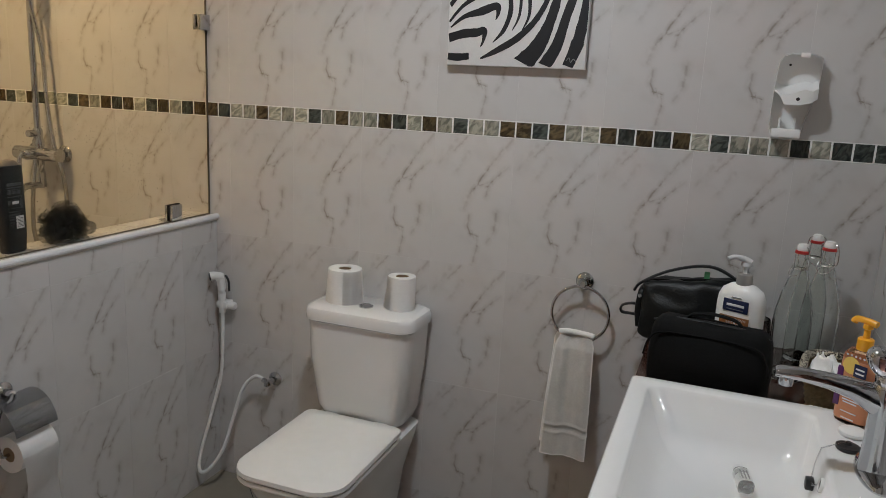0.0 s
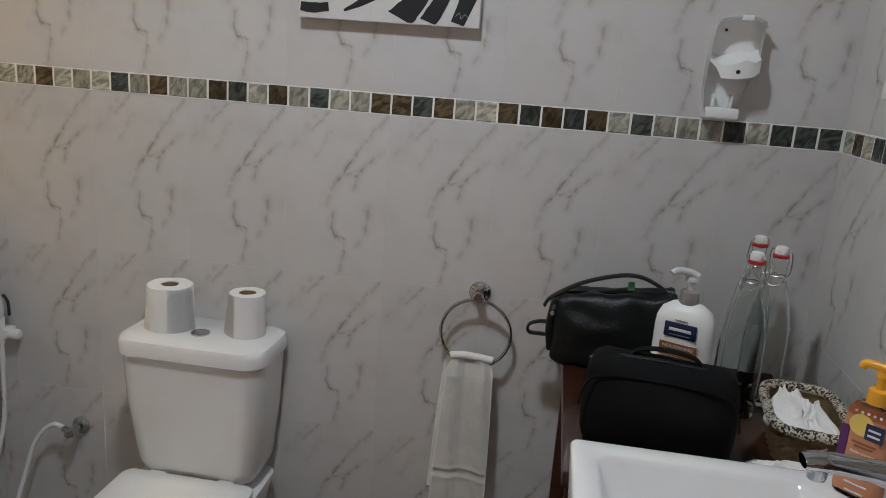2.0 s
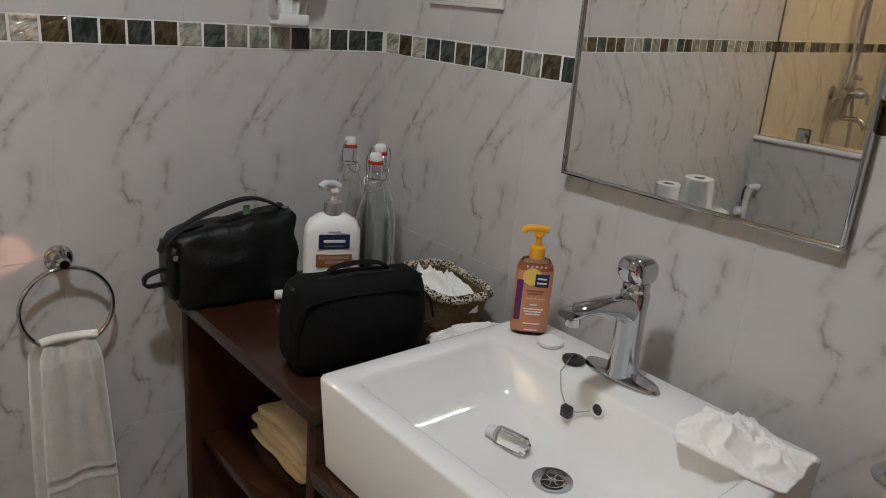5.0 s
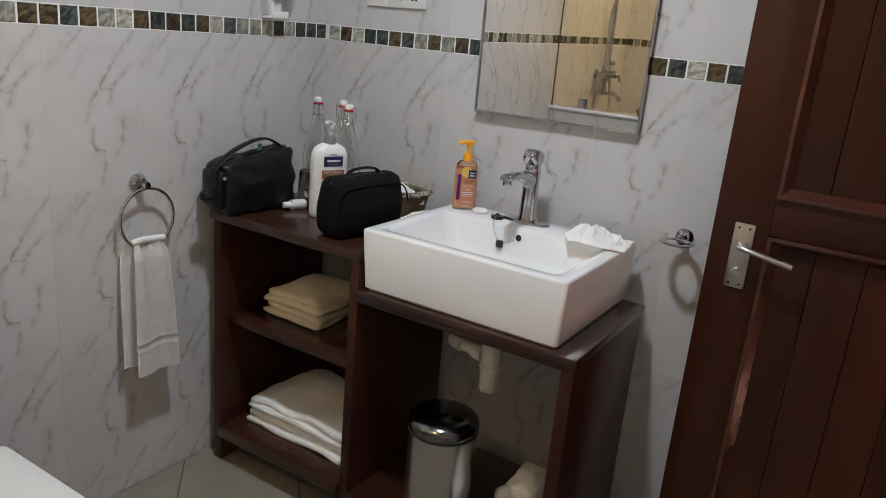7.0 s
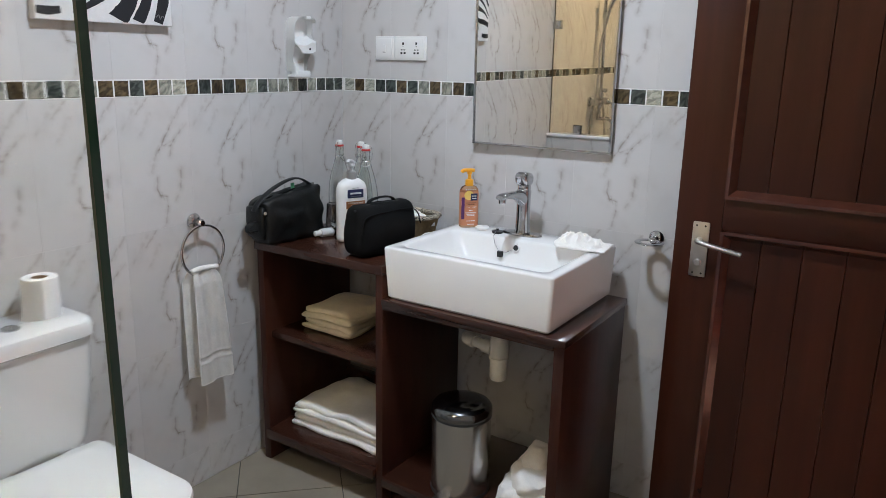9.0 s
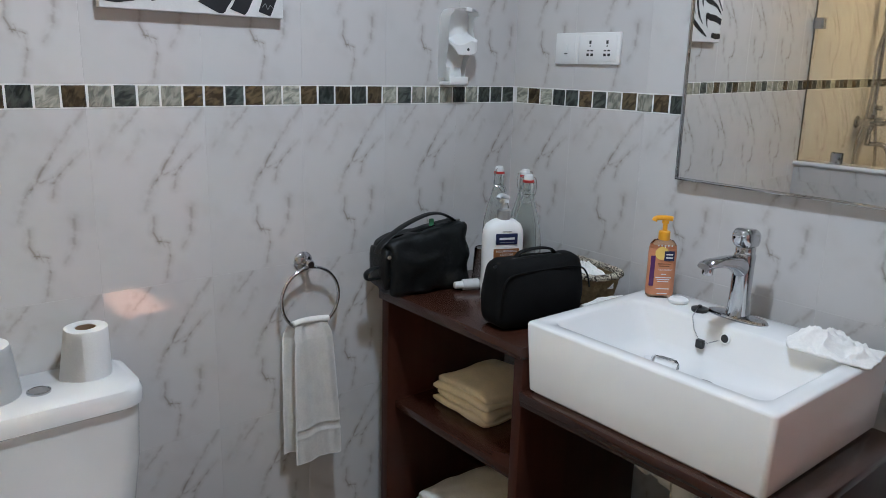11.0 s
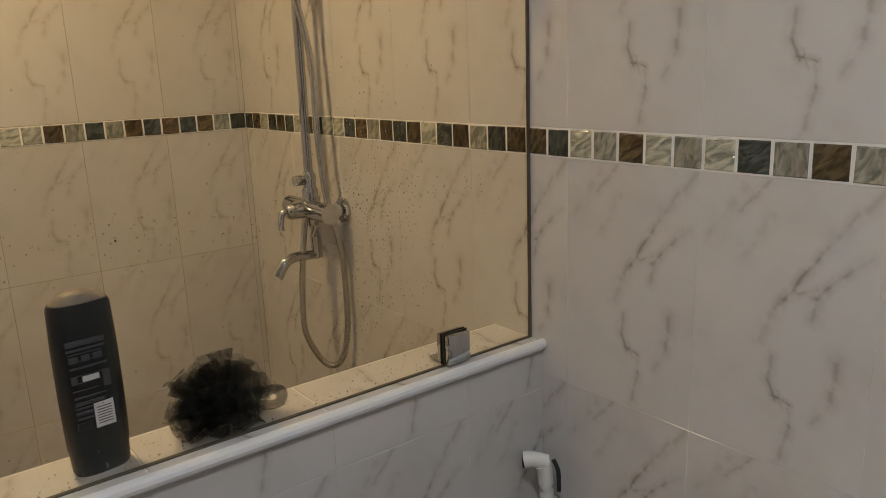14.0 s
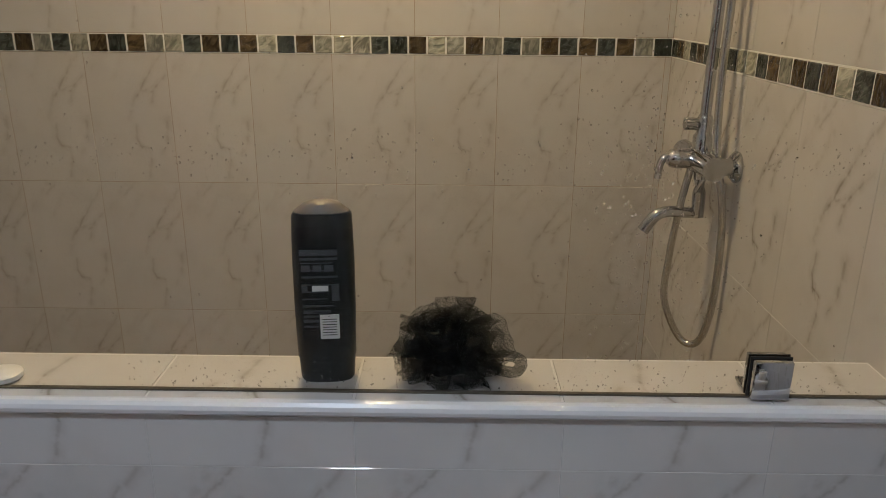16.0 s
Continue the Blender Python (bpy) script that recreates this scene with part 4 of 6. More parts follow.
def build_sockets():
    for y0, y1, kind in ((-0.256, -0.171, "switch"), (-0.398, -0.258, "socket")):
        s = thing("light_switch" if kind == "switch" else "wall_socket", (0, (y0 + y1) / 2, 1.481),
                  "white plastic switch plate on the tiled wall" if kind == "switch" else "white plastic double socket plate on the tiled wall", kind)
        h = (y1 - y0) / 2
        part("plate", box((-0.010, -h, -0.042), (-0.0005, h, 0.042), 0.003), PLASTIC_W, s)
        part("inner_plate", box((-0.0118, -h + 0.010, -0.034), (-0.009, h - 0.010, 0.034), 0.001), PLASTIC_W, s)
        if kind == "switch":
            part("rocker", box((-0.0145, -0.006, -0.014), (-0.0112, 0.006, 0.012), 0.0015), PLASTIC_W, s)
            part("marker", box((-0.0150, -0.005, -0.0155), (-0.0114, 0.005, -0.0132)), PLASTIC_D, s, smooth=False)
        else:
            for y in (-0.029, 0.029):
                for dy, dz, w, hh in ((0, 0.016, 0.0035, 0.0045), (-0.006, -0.006, 0.004, 0.0018), (0.006, -0.006, 0.004, 0.0018), (-0.007, -0.017, 0.0042, 0.0035), (0.007, -0.017, 0.0042, 0.0035), (0, 0.006, 0.0015, 0.002)):
                    part("socket_hole", box((-0.0122, y + dy - w, dz - hh), (-0.0113, y + dy + w, dz + hh)), PLASTIC_D, s, smooth=False)


build_sockets()


def build_bracket():
    """The empty wall holder of a soap dispenser: a hooded shell with a middle shelf and a bottom lip."""
    s = thing("soap_dispenser_holder", (-0.252, 0, 1.372), "empty white plastic soap dispenser holder on the tiled wall", "soap dispenser")
    left = [(-0.044, 0.0), (-0.050, 0.02), (-0.052, 0.06), (-0.051, 0.11), (-0.049, 0.16), (-0.046, 0.188), (-0.036, 0.203), (-0.018, 0.208)]
    right = [(0.020, 0.0), (0.025, 0.02), (0.033, 0.06), (0.046, 0.11), (0.051, 0.15), (0.052, 0.188), (0.047, 0.200), (0.030, 0.207)]
    out = left + right[::-1]
    bm = bmesh.new()
    a = [bm.verts.new((x, -0.0008, z)) for x, z in out]
    b = [bm.verts.new((x, -0.006, z)) for x, z in out]
    for i in range(len(out)):
        bm.faces.new((a[i], a[(i + 1) % len(out)], b[(i + 1) % len(out)], b[i]))
    bm.faces.new(a), bm.faces.new(b)
    part("back_plate", bm, PLASTIC_W, s, smooth=False)

    def wall(points, depth, thick=0.0075):
        bm = bmesh.new()
        rows = [[bm.verts.new((x, -0.005, z)), bm.verts.new((x, -d * 0.6, z)), bm.verts.new((x, -d, z))] for (x, z), d in zip(points, depth)]
        for p, q in zip(rows, rows[1:]):
            for i in range(2):
                bm.faces.new((p[i], p[i + 1], q[i + 1], q[i]))
        bmesh.ops.solidify(bm, geom=bm.faces[:], thickness=thick)
        return bm

    part("side_wall", wall(left[1:7], [0.046, 0.036, 0.046, 0.044, 0.048, 0.052]), PLASTIC_W, s)
    part("side_wall", wall(right[3:7], [0.052, 0.030, 0.034, 0.052]), PLASTIC_W, s)
    part("side_wall", wall(right[:4], [0.046, 0.028, 0.026, 0.040]), PLASTIC_W, s)
    part("hood", wall(left[5:] + right[:-4:-1], [0.050, 0.054, 0.056, 0.056, 0.054, 0.050], 0.009), PLASTIC_W, s)
    part("hood_tab", box((-0.002, -0.060, 0.199), (0.020, -0.050, 0.210), 0.002), PLASTIC_W, s)
    # the scooped middle shelf with its skirt
    bm = bmesh.new()
    rows = []
    for x, zt, zb, d in ((-0.050, 0.122, 0.116, 0.046), (-0.036, 0.112, 0.104, 0.052), (-0.026, 0.108, 0.084, 0.062), (-0.006, 0.112, 0.083, 0.066), (0.016, 0.122, 0.085, 0.066), (0.036, 0.118, 0.090, 0.062), (0.049, 0.126, 0.100, 0.052)):
        rows.append([bm.verts.new(c) for c in ((x, -0.005, zt + 0.022), (x, -d * 0.55, zt + 0.008), (x, -d, zt), (x, -d, zb), (x, -d + 0.005, zb), (x, -d + 0.005, zt - 0.006), (x, -0.005, zt + 0.014))])
    for p, q in zip(rows, rows[1:]):
        for i in range(7):
            bm.faces.new((p[i], p[(i + 1) % 7], q[(i + 1) % 7], q[i]))
    bm.faces.new(rows[0]), bm.faces.new(rows[-1])
    part("shelf", bm, PLASTIC_W, s)
    part("button_hole", lathe([(0.0045, 0), (0.004, 0.001)], 12), PLASTIC_D, s).matrix_local = pose(0.004, -0.0658, 0.098, 90, 0, 0)
    part("screw_hole", lathe([(0.003, 0), (0.0025, 0.001)], 12), PLASTIC_D, s).matrix_local = pose(-0.020, -0.006, 0.182, 90, 0, 0)
    part("lower_lip", box((-0.046, -0.048, 0.0), (0.022, -0.004, 0.011), 0.004), PLASTIC_W, s)
    part("lip_edge", box((-0.046, -0.050, 0.002), (0.022, -0.043, 0.024), 0.003), PLASTIC_W, s)
    for x in (-0.028, 0.008):
        part("rib", box((x - 0.002, -0.030, 0.010), (x + 0.002, -0.004, 0.050), 0.001), PLASTIC_W, s)


build_bracket()


def build_towel_ring():
    s = thing("towel_ring", (-0.738, 0, 0.922), "chrome towel ring on the tiled wall", "towel ring")
    part("rose", lathe([(0.026, 0), (0.0265, 0.004), (0.022, 0.010), (0.012, 0.013), (0.010, 0.034), (0.013, 0.040), (0.009, 0.046)], 28), CHROME, s).matrix_local = pose(0, -0.0005, 0, 90, 0, 0)
    r = 0.083
    part("ring", tube([(r * math.sin(2 * math.pi * i / 32), -0.040, -0.008 - r + r * math.cos(2 * math.pi * i / 32)) for i in range(32)], 0.0045, 12, True, 2), CHROME, s)


def draped_towel():
    """A small towel hung through the ring in two layers."""
    s = thing("hand_towel", (-0.742, 0, 0.40), "white terry hand towel hanging from the towel ring", "towel")
    for nm, y0, x_off, z_lo, seed in (("front_layer", -0.062, 0.0, 0.0, 1.0), ("back_layer", -0.028, -0.012, 0.012, 5.0)):
        bm = bmesh.new()
        nx, nz = 22, 96
        rows = []
        for j in range(nz + 1):
            v = j / nz
            z = z_lo + (0.372 - z_lo) * v
            half = 0.068 - 0.014 * v ** 1.5 - (0.010 if v > 0.92 else 0) * (v - 0.92) / 0.08
            row = []
            for i in range(nx + 1):
                u = i / nx * 2 - 1
                fold = 0.0045 * math.sin(u * 4.2 + seed + 1.1 * v) * (0.35 + v) + 0.0015 * math.sin(u * 11 + seed * 2 + 3 * v)
                band = (0.0022 if 0.20 < v < 0.25 else -0.0022 if 0.185 < v < 0.265 else 0) * (1 if y0 < -0.05 else 0)
                y = y0 - (0.022 if y0 < -0.05 else 0.012) * (1 - v) + fold + band - 0.004 * math.cos(v * 3) - (0.016 if y0 < -0.05 else -0.016) * (1 - min(1, (1 - v) / 0.12)) * -1
                row.append(bm.verts.new((x_off + u * half - 0.005 * (1 - v), min(y, -0.006), z + 0.003 * math.sin(u * 4 + seed))))
            rows.append(row)
        for a, b in zip(rows, rows[1:]):
            for i in range(nx):
                bm.faces.new((a[i], a[i + 1], b[i + 1], b[i]))
        bmesh.ops.solidify(bm, geom=bm.faces[:], thickness=0.011)
        part(nm, bm, TOWEL, s, angle=180)
    part("fold_over", tube([(-0.050, -0.045, 0.372), (-0.02, -0.045, 0.376), (0.02, -0.045, 0.374), (0.052, -0.045, 0.370)], 0.0085, 14, smooth_n=6, flat=1.0), TOWEL, s, angle=180)


def build_cup_ring():
    s = thing("tumbler_ring", (0, -1.277, 0.917), "empty chrome tumbler ring holder on the tiled wall", "tumbler holder")
    part("rose", lathe([(0.024, 0), (0.0245, 0.004), (0.020, 0.010), (0.010, 0.013), (0.009, 0.036)], 28), CHROME, s).matrix_local = pose(-0.0005, 0, 0, 0, -90, 0)
    r = 0.036
    part("ring", tube([(-0.072 + r * math.cos(2 * math.pi * i / 32), r * math.sin(2 * math.pi * i / 32), 0) for i in range(32)], 0.009, 12, True, 2, flat=0.4), CHROME, s)


build_towel_ring()
draped_towel()
build_cup_ring()


def build_sprayer():
    s = thing("bidet_sprayer", (-1.995, 0, 0.66), "white hand sprayer with a white hose in a wall holder", "bidet sprayer")
    part("holder", box((-0.022, -0.045, -0.005), (0.022, -0.001, 0.022), 0.006), PLASTIC_W, s)
    part("holder_knob", lathe([(0.014, 0), (0.014, 0.022), (0.010, 0.028)], 18), PLASTIC_W, s).matrix_local = pose(0.02, -0.025, 0.006, 0, 90, 0)
    part("handle", tube([(0, -0.035, -0.02), (0, -0.037, 0.03), (0, -0.04, 0.085), (-0.002, -0.046, 0.108)], 0.0135, 16, smooth_n=5, taper=(0.85, 1.15)), PLASTIC_W, s)
    part("head", tube([(0.006, -0.040, 0.112), (-0.012, -0.058, 0.117), (-0.024, -0.070, 0.115)], 0.0145, 16, smooth_n=4, taper=(0.9, 1.1)), PLASTIC_W, s)
    part("spray_face", lathe([(0.0145, 0), (0.0145, 0.004), (0.010, 0.005)], 18), PLASTIC_D, s).matrix_local = look((-0.023, -0.069, 0.115), (0.0, -0.047, 0.117))
    part("trigger", tube([(0.010, -0.030, 0.115), (0.022, -0.030, 0.098), (0.026, -0.032, 0.070), (0.028, -0.034, 0.060)], 0.004, 10, smooth_n=5), PLASTIC_D, s, "black plastic trigger")
    part("hose", tube([(0, -0.035, -0.02), (-0.001, -0.036, -0.10), (-0.004, -0.045, -0.25), (-0.024, -0.08, -0.40), (-0.034, -0.13, -0.53), (-0.022, -0.15, -0.585), (0.010, -0.14, -0.575), (0.050, -0.11, -0.50), (0.068, -0.08, -0.40), (0.095, -0.055, -0.285), (0.140, -0.048, -0.232), (0.175, -0.046, -0.236)], 0.0062, 12, smooth_n=8), PLASTIC_W, s, "white plastic hose")
    v = part("angle_valve", lathe([(0.024, 0), (0.0245, 0.004), (0.016, 0.009), (0.010, 0.011), (0.010, 0.045), (0.013, 0.046), (0.013, 0.056)], 24), CHROME, s, "chrome angle valve")
    v.matrix_local = pose(0.197, -0.0005, -0.246, 90, 0, 0)
    part("valve_tap", box((-0.008, -0.008, 0.050), (0.008, 0.012, 0.066), 0.003), CHROME, v)
    part("valve_nut", tube([(0.197, -0.044, -0.246), (0.172, -0.046, -0.238)], 0.009, 8, smooth_n=1), CHROME, s)


build_sprayer()


def build_paper_holder():
    s = thing("paper_holder", (-2.032, -0.868, 0.652), "chrome toilet paper holder with a hinged cover and roll", "toilet paper holder")
    part("rose", lathe([(0.026, 0), (0.0265, 0.004), (0.020, 0.010), (0.010, 0.013), (0.010, 0.035)], 24), CHROME, s).matrix_local = pose(0.0005, -0.005, 0.0, 0, 90, 0)
    part("arm", tube([(0.034, -0.005, 0.0), (0.045, -0.02, -0.008), (0.050, -0.055, -0.03), (0.055, -0.070, -0.09), (0.062, -0.070, -0.132), (0.062, -0.040, -0.138), (0.062, 0.06, -0.138)], 0.0045, 10, smooth_n=5), CHROME, s)
    bm = bmesh.new()
    rows = []
    for j in range(9):
        a = radians(-15 + 95 * j / 8)
        rows.append([bm.verts.new((0.030 + 0.075 * math.sin(a), y, -0.098 + 0.092 * math.cos(a))) for y in (-0.058, 0.064)])
    for p, q in zip(rows, rows[1:]):
        bm.faces.new((p[0], p[1], q[1], q[0]))
    bmesh.ops.solidify(bm, geom=bm.faces[:], thickness=0.0015)
    part("cover", bm, CHROME, s, "curved chrome cover flap")
    n = 36
    bm = bmesh.new()
    rings = [[bm.verts.new((0.062 + r * math.cos(2 * math.pi * i / n), y, -0.138 + r * math.sin(2 * math.pi * i / n))) for i in range(n)] for r, y in ((0.02, -0.05), (0.048, -0.05), (0.048, 0.055), (0.02, 0.055))]
    for p, q in zip(rings, rings[1:] + rings[:1]):
        for i in range(n):
            bm.faces.new((p[i], p[(i + 1) % n], q[(i + 1) % n], q[i]))
    roll = part("paper_roll", ripple(bm, 0.001, 50), PAPER, s, "white toilet paper roll")
    part("core", tube([(0.062, -0.049, -0.138), (0.062, 0.054, -0.138)], 0.0195, 20, smooth_n=1), CARD, roll)
    bm = bmesh.new()
    rows = []
    for j in range(12):
        v = j / 11
        rows.append([bm.verts.new((0.111 + 0.006 * math.sin(v * 5 + u * 2), -0.048 + 0.100 * u, -0.138 - 0.19 * v + 0.006 * u)) for u in [i / 6 for i in range(7)]])
    for p, q in zip(rows, rows[1:]):
        for i in range(6):
            bm.faces.new((p[i], p[i + 1], q[i + 1], q[i]))
    bmesh.ops.solidify(bm, geom=bm.faces[:], thickness=0.001)
    part("hanging_sheet", bm, PAPER, s)


build_paper_holder()

# ---- shower fittings and what stands on the ledge ----


def build_shower():
    """The mixer on the shower's end wall; its riser and hose go up out of sight to the overhead rose."""
    s = thing("shower_mixer", (-2.80, 0, 1.14), "chrome shower mixer with riser bar, spout and hose", "shower mixer")
    for x in (-0.075, 0.075):
        part("rose", lathe([(0.032, 0), (0.033, 0.005), (0.026, 0.012), (0.018, 0.014), (0.018, 0.05)], 24), CHROME, s).matrix_local = pose(x, -0.0005, 0, 90, 0, 0)
    part("body", tube([(-0.105, -0.056, 0), (-0.09, -0.056, 0), (0.09, -0.056, 0), (0.105, -0.056, 0)], 0.025, 20, smooth_n=1), CHROME, s)
    hub = part("lever_hub", lathe([(0.021, 0), (0.022, 0.03), (0.019, 0.045), (0.014, 0.05)], 20), CHROME, s)
    hub.matrix_local = pose(0, -0.072, 0.002, 90, 0, 0)
    part("lever", tube([(0.0, -0.114, 0.006), (0.0, -0.130, 0.002), (0.0, -0.137, -0.014), (0.0, -0.139, -0.042)], 0.008, 12, smooth_n=5), CHROME, s)
    part("riser_collar", lathe([(0.020, 0.018), (0.021, 0.05), (0.016, 0.058), (0.018, 0.085), (0.013, 0.095)], 20, at=(0, -0.052, 0)), CHROME, s)
    part("diverter", tube([(0, -0.055, 0.074), (0, -0.078, 0.076), (0, -0.094, 0.076)], 0.013, 14, smooth_n=1), CHROME, s)
    part("spout_pipe", tube([(0, -0.050, -0.02), (0, -0.046, -0.070), (0, -0.045, -0.126)], 0.014, 14, smooth_n=2), CHROME, s)
    part("spout", tube([(0, -0.042, -0.119), (0, -0.075, -0.117), (0, -0.112, -0.116), (0, -0.138, -0.128), (0, -0.160, -0.160)], 0.0115, 14, smooth_n=6, taper=(1.0, 1.2)), CHROME, s)
    part("riser_bar", tube([(0, -0.052, 0.09), (0, -0.051, 0.37), (0, -0.051, 0.90), (0, -0.09, 1.00), (0, -0.24, 1.02)], 0.0115, 14, smooth_n=5), CHROME, s)
    part("shower_rose", lathe([(0.09, 0), (0.095, 0.006), (0.03, 0.02), (0.012, 0.035)], 30, at=(0, -0.26, 0.98)), CHROME, s)
    part("slider", lathe([(0.018, 0), (0.02, 0.01), (0.018, 0.05)], 16, at=(0, -0.052, 0.55)), CHROME, s)
    part("handset", tube([(0.030, -0.07, 0.52), (0.032, -0.085, 0.60), (0.034, -0.12, 0.68), (0.035, -0.15, 0.72)], 0.014, 14, smooth_n=5, taper=(0.8, 1.5)), CHROME, s)
    part("hose", tube([(0.0, -0.070, -0.015), (0.0, -0.084, -0.10), (0.0, -0.096, -0.22), (0.010, -0.099, -0.32), (0.030, -0.060, -0.405), (0.060, -0.028, -0.395), (0.085, -0.018, -0.285), (0.085, -0.022, -0.10), (0.070, -0.044, 0.03), (0.050, -0.046, 0.18), (0.036, -0.042, 0.37), (0.030, -0.070, 0.52)], 0.0080, 12, smooth_n=8), STEEL, s, "flexible steel shower hose")


build_shower()


def build_gel():
    s = thing("shower_gel_bottle", (-2.112, -0.745, 0.982), "dark charcoal shower gel bottle with a peaked cap on the ledge", "bottle", rz=90 + 6)
    prof = [(0.0330, 0), (0.0350, 0.004), (0.0365, 0.03), (0.0368, 0.032), (0.0378, 0.034), (0.0390, 0.10), (0.0388, 0.17), (0.0372, 0.222), (0.0345, 0.227)]
    part("body", lathe(prof, 40, sx=1.0, sy=0.56, power=2.8), GEL_BODY, s)
    bm = bmesh.new()
    a = [bm.verts.new((0.0340 * (abs(math.cos(t)) ** 0.75) * math.copysign(1, math.cos(t)), 0.019 * math.sin(t), 0.2275)) for t in [2 * math.pi * i / 24 for i in range(24)]]
    b = [bm.verts.new((v.co.x * 0.66, v.co.y * 0.75, 0.2375)) for v in a]
    c = bm.verts.new((0, 0, 0.2435))
    for i in range(24):
        bm.faces.new((a[i], a[(i + 1) % 24], b[(i + 1) % 24], b[i]))
        bm.faces.new((b[i], b[(i + 1) % 24], c))
    part("peak", bm, GEL_GREY, s, "grey peaked end")
    # the printed back label, facing the room
    y = -0.0225
    for x0, x1, z0, z1, m in ((-0.028, 0.018, 0.176, 0.183, GEL_PRINT), (-0.028, 0.018, 0.170, 0.1725, GEL_PRINT), (-0.026, -0.016, 0.155, 0.163, GEL_PRINT), (-0.012, -0.002, 0.155, 0.163, GEL_PRINT), (0.002, 0.013, 0.155, 0.163, GEL_PRINT),
                              (-0.027, 0.018, 0.147, 0.149, GEL_PRINT), (-0.027, -0.020, 0.128, 0.136, GEL_PRINT), (-0.014, 0.006, 0.129, 0.136, WHITE_P), (0.010, 0.019, 0.116, 0.138, GEL_PRINT),
                              (-0.026, 0.004, 0.108, 0.110, GEL_PRINT), (-0.026, 0.008, 0.101, 0.103, GEL_PRINT), (-0.026, 0.006, 0.094, 0.096, GEL_PRINT), (-0.026, -0.006, 0.087, 0.089, GEL_PRINT), (-0.026, -0.006, 0.080, 0.082, GEL_PRINT),
                              (-0.006, 0.018, 0.064, 0.097, WHITE_P), (-0.028, -0.009, 0.065, 0.076, PLASTIC_D)):
        part("label_bar", box((x0, y - 0.0004, z0), (x1, y + 0.002, z1)), m, s, smooth=False)
    for i in range(9):
        part("small_print", box((-0.027, y - 0.0002, 0.1655 - i * 0.0095), (0.012 - 0.004 * (i % 3), y + 0.002, 0.1664 - i * 0.0095)), GEL_PRINT, s, smooth=False)
    for i in range(7):
        part("small_print", box((-0.003, y - 0.0008, 0.069 + i * 0.0036), (0.015, y - 0.0003, 0.0700 + i * 0.0036)), GEL_PRINT, s, smooth=False)


GEL_PRINT = material("dim_grey_print", (0.085, 0.09, 0.095), 0.5, var=0.2)
GEL_GREY = material("grey_frosted_plastic", (0.24, 0.205, 0.175), 0.4, var=0.1)
build_gel()


def build_puff():
    """Gathered net: a dense knot with many curled, frilled sheets of open mesh round it."""
    s = thing("bath_puff", (-2.108, -0.585, 0.982), "black net bath puff lying on the ledge", "bath puff")
    rnd = random.Random(4)
    core = bmesh.new()
    bmesh.ops.create_icosphere(core, subdivisions=4, radius=0.034)
    for v in core.verts:
        v.co *= 1 + 0.34 * noise.noise(v.co * 60) + 0.20 * noise.noise(v.co * 140)
        v.co = Vector((v.co.x * 0.75, v.co.y * 1.2, max(0.002, v.co.z * 1.05 + 0.044)))
    part("core", core, MESH_DARK, s)
    for i in range(30):
        a = i * 2.39996 + rnd.uniform(-0.2, 0.2)
        e = math.asin(max(-0.62, 1 - 1.75 * (i + 0.5) / 30))
        out = Vector((math.cos(a) * math.cos(e) * 0.62, math.sin(a) * math.cos(e), math.sin(e))).normalized()
        reach = rnd.uniform(0.054, 0.082)
        turn = out.to_track_quat("Z", "Y").to_matrix() @ Matrix.Rotation(rnd.uniform(0, 6.28), 3, "Z")
        wide, curl, ph = rnd.uniform(0.022, 0.034), rnd.uniform(0.008, 0.018), rnd.uniform(0, 40)
        bm = bmesh.new()
        rows = []
        for j in range(9):
            v = j / 8
            row = []
            for k2 in range(15):
                u = k2 / 7 - 1
                ang = u * (1.2 + 0.9 * v)
                r = wide * (0.25 + 0.75 * math.sin(min(1.0, v * 1.15) * 1.57))
                p = Vector((r * math.sin(ang), curl * (1 - math.cos(ang)) * 2 - curl, 0.012 + (reach - 0.012) * v - 0.012 * v * u * u))
                p += 0.006 * v * Vector((noise.noise(Vector((u * 3 + ph, v * 3, 0))), noise.noise(Vector((u * 4, v * 3, ph))), noise.noise(Vector((ph, u * 5, v * 2)))))
                q = turn @ p + Vector((0, 0, 0.046))
                row.append(bm.verts.new((max(-0.050, min(0.036, q.x)), q.y, max(0.0012, q.z))))
            rows.append(row)
        for p, q in zip(rows, rows[1:]):
            for k2 in range(14):
                bm.faces.new((p[k2], p[k2 + 1], q[k2 + 1], q[k2]))
        bmesh.ops.solidify(bm, geom=bm.faces[:], thickness=0.0006)
        part("net_ruffle", bm, NET, s, angle=180)
    part("tail_loop", tube([(0.01, 0.050, 0.040), (0.012, 0.074, 0.042), (0.01, 0.088, 0.032), (0.01, 0.080, 0.016), (0.0, 0.050, 0.018)], 0.008, 8, smooth_n=5), NET, s)
    s.scale = (1.0, 1.06, 0.95)


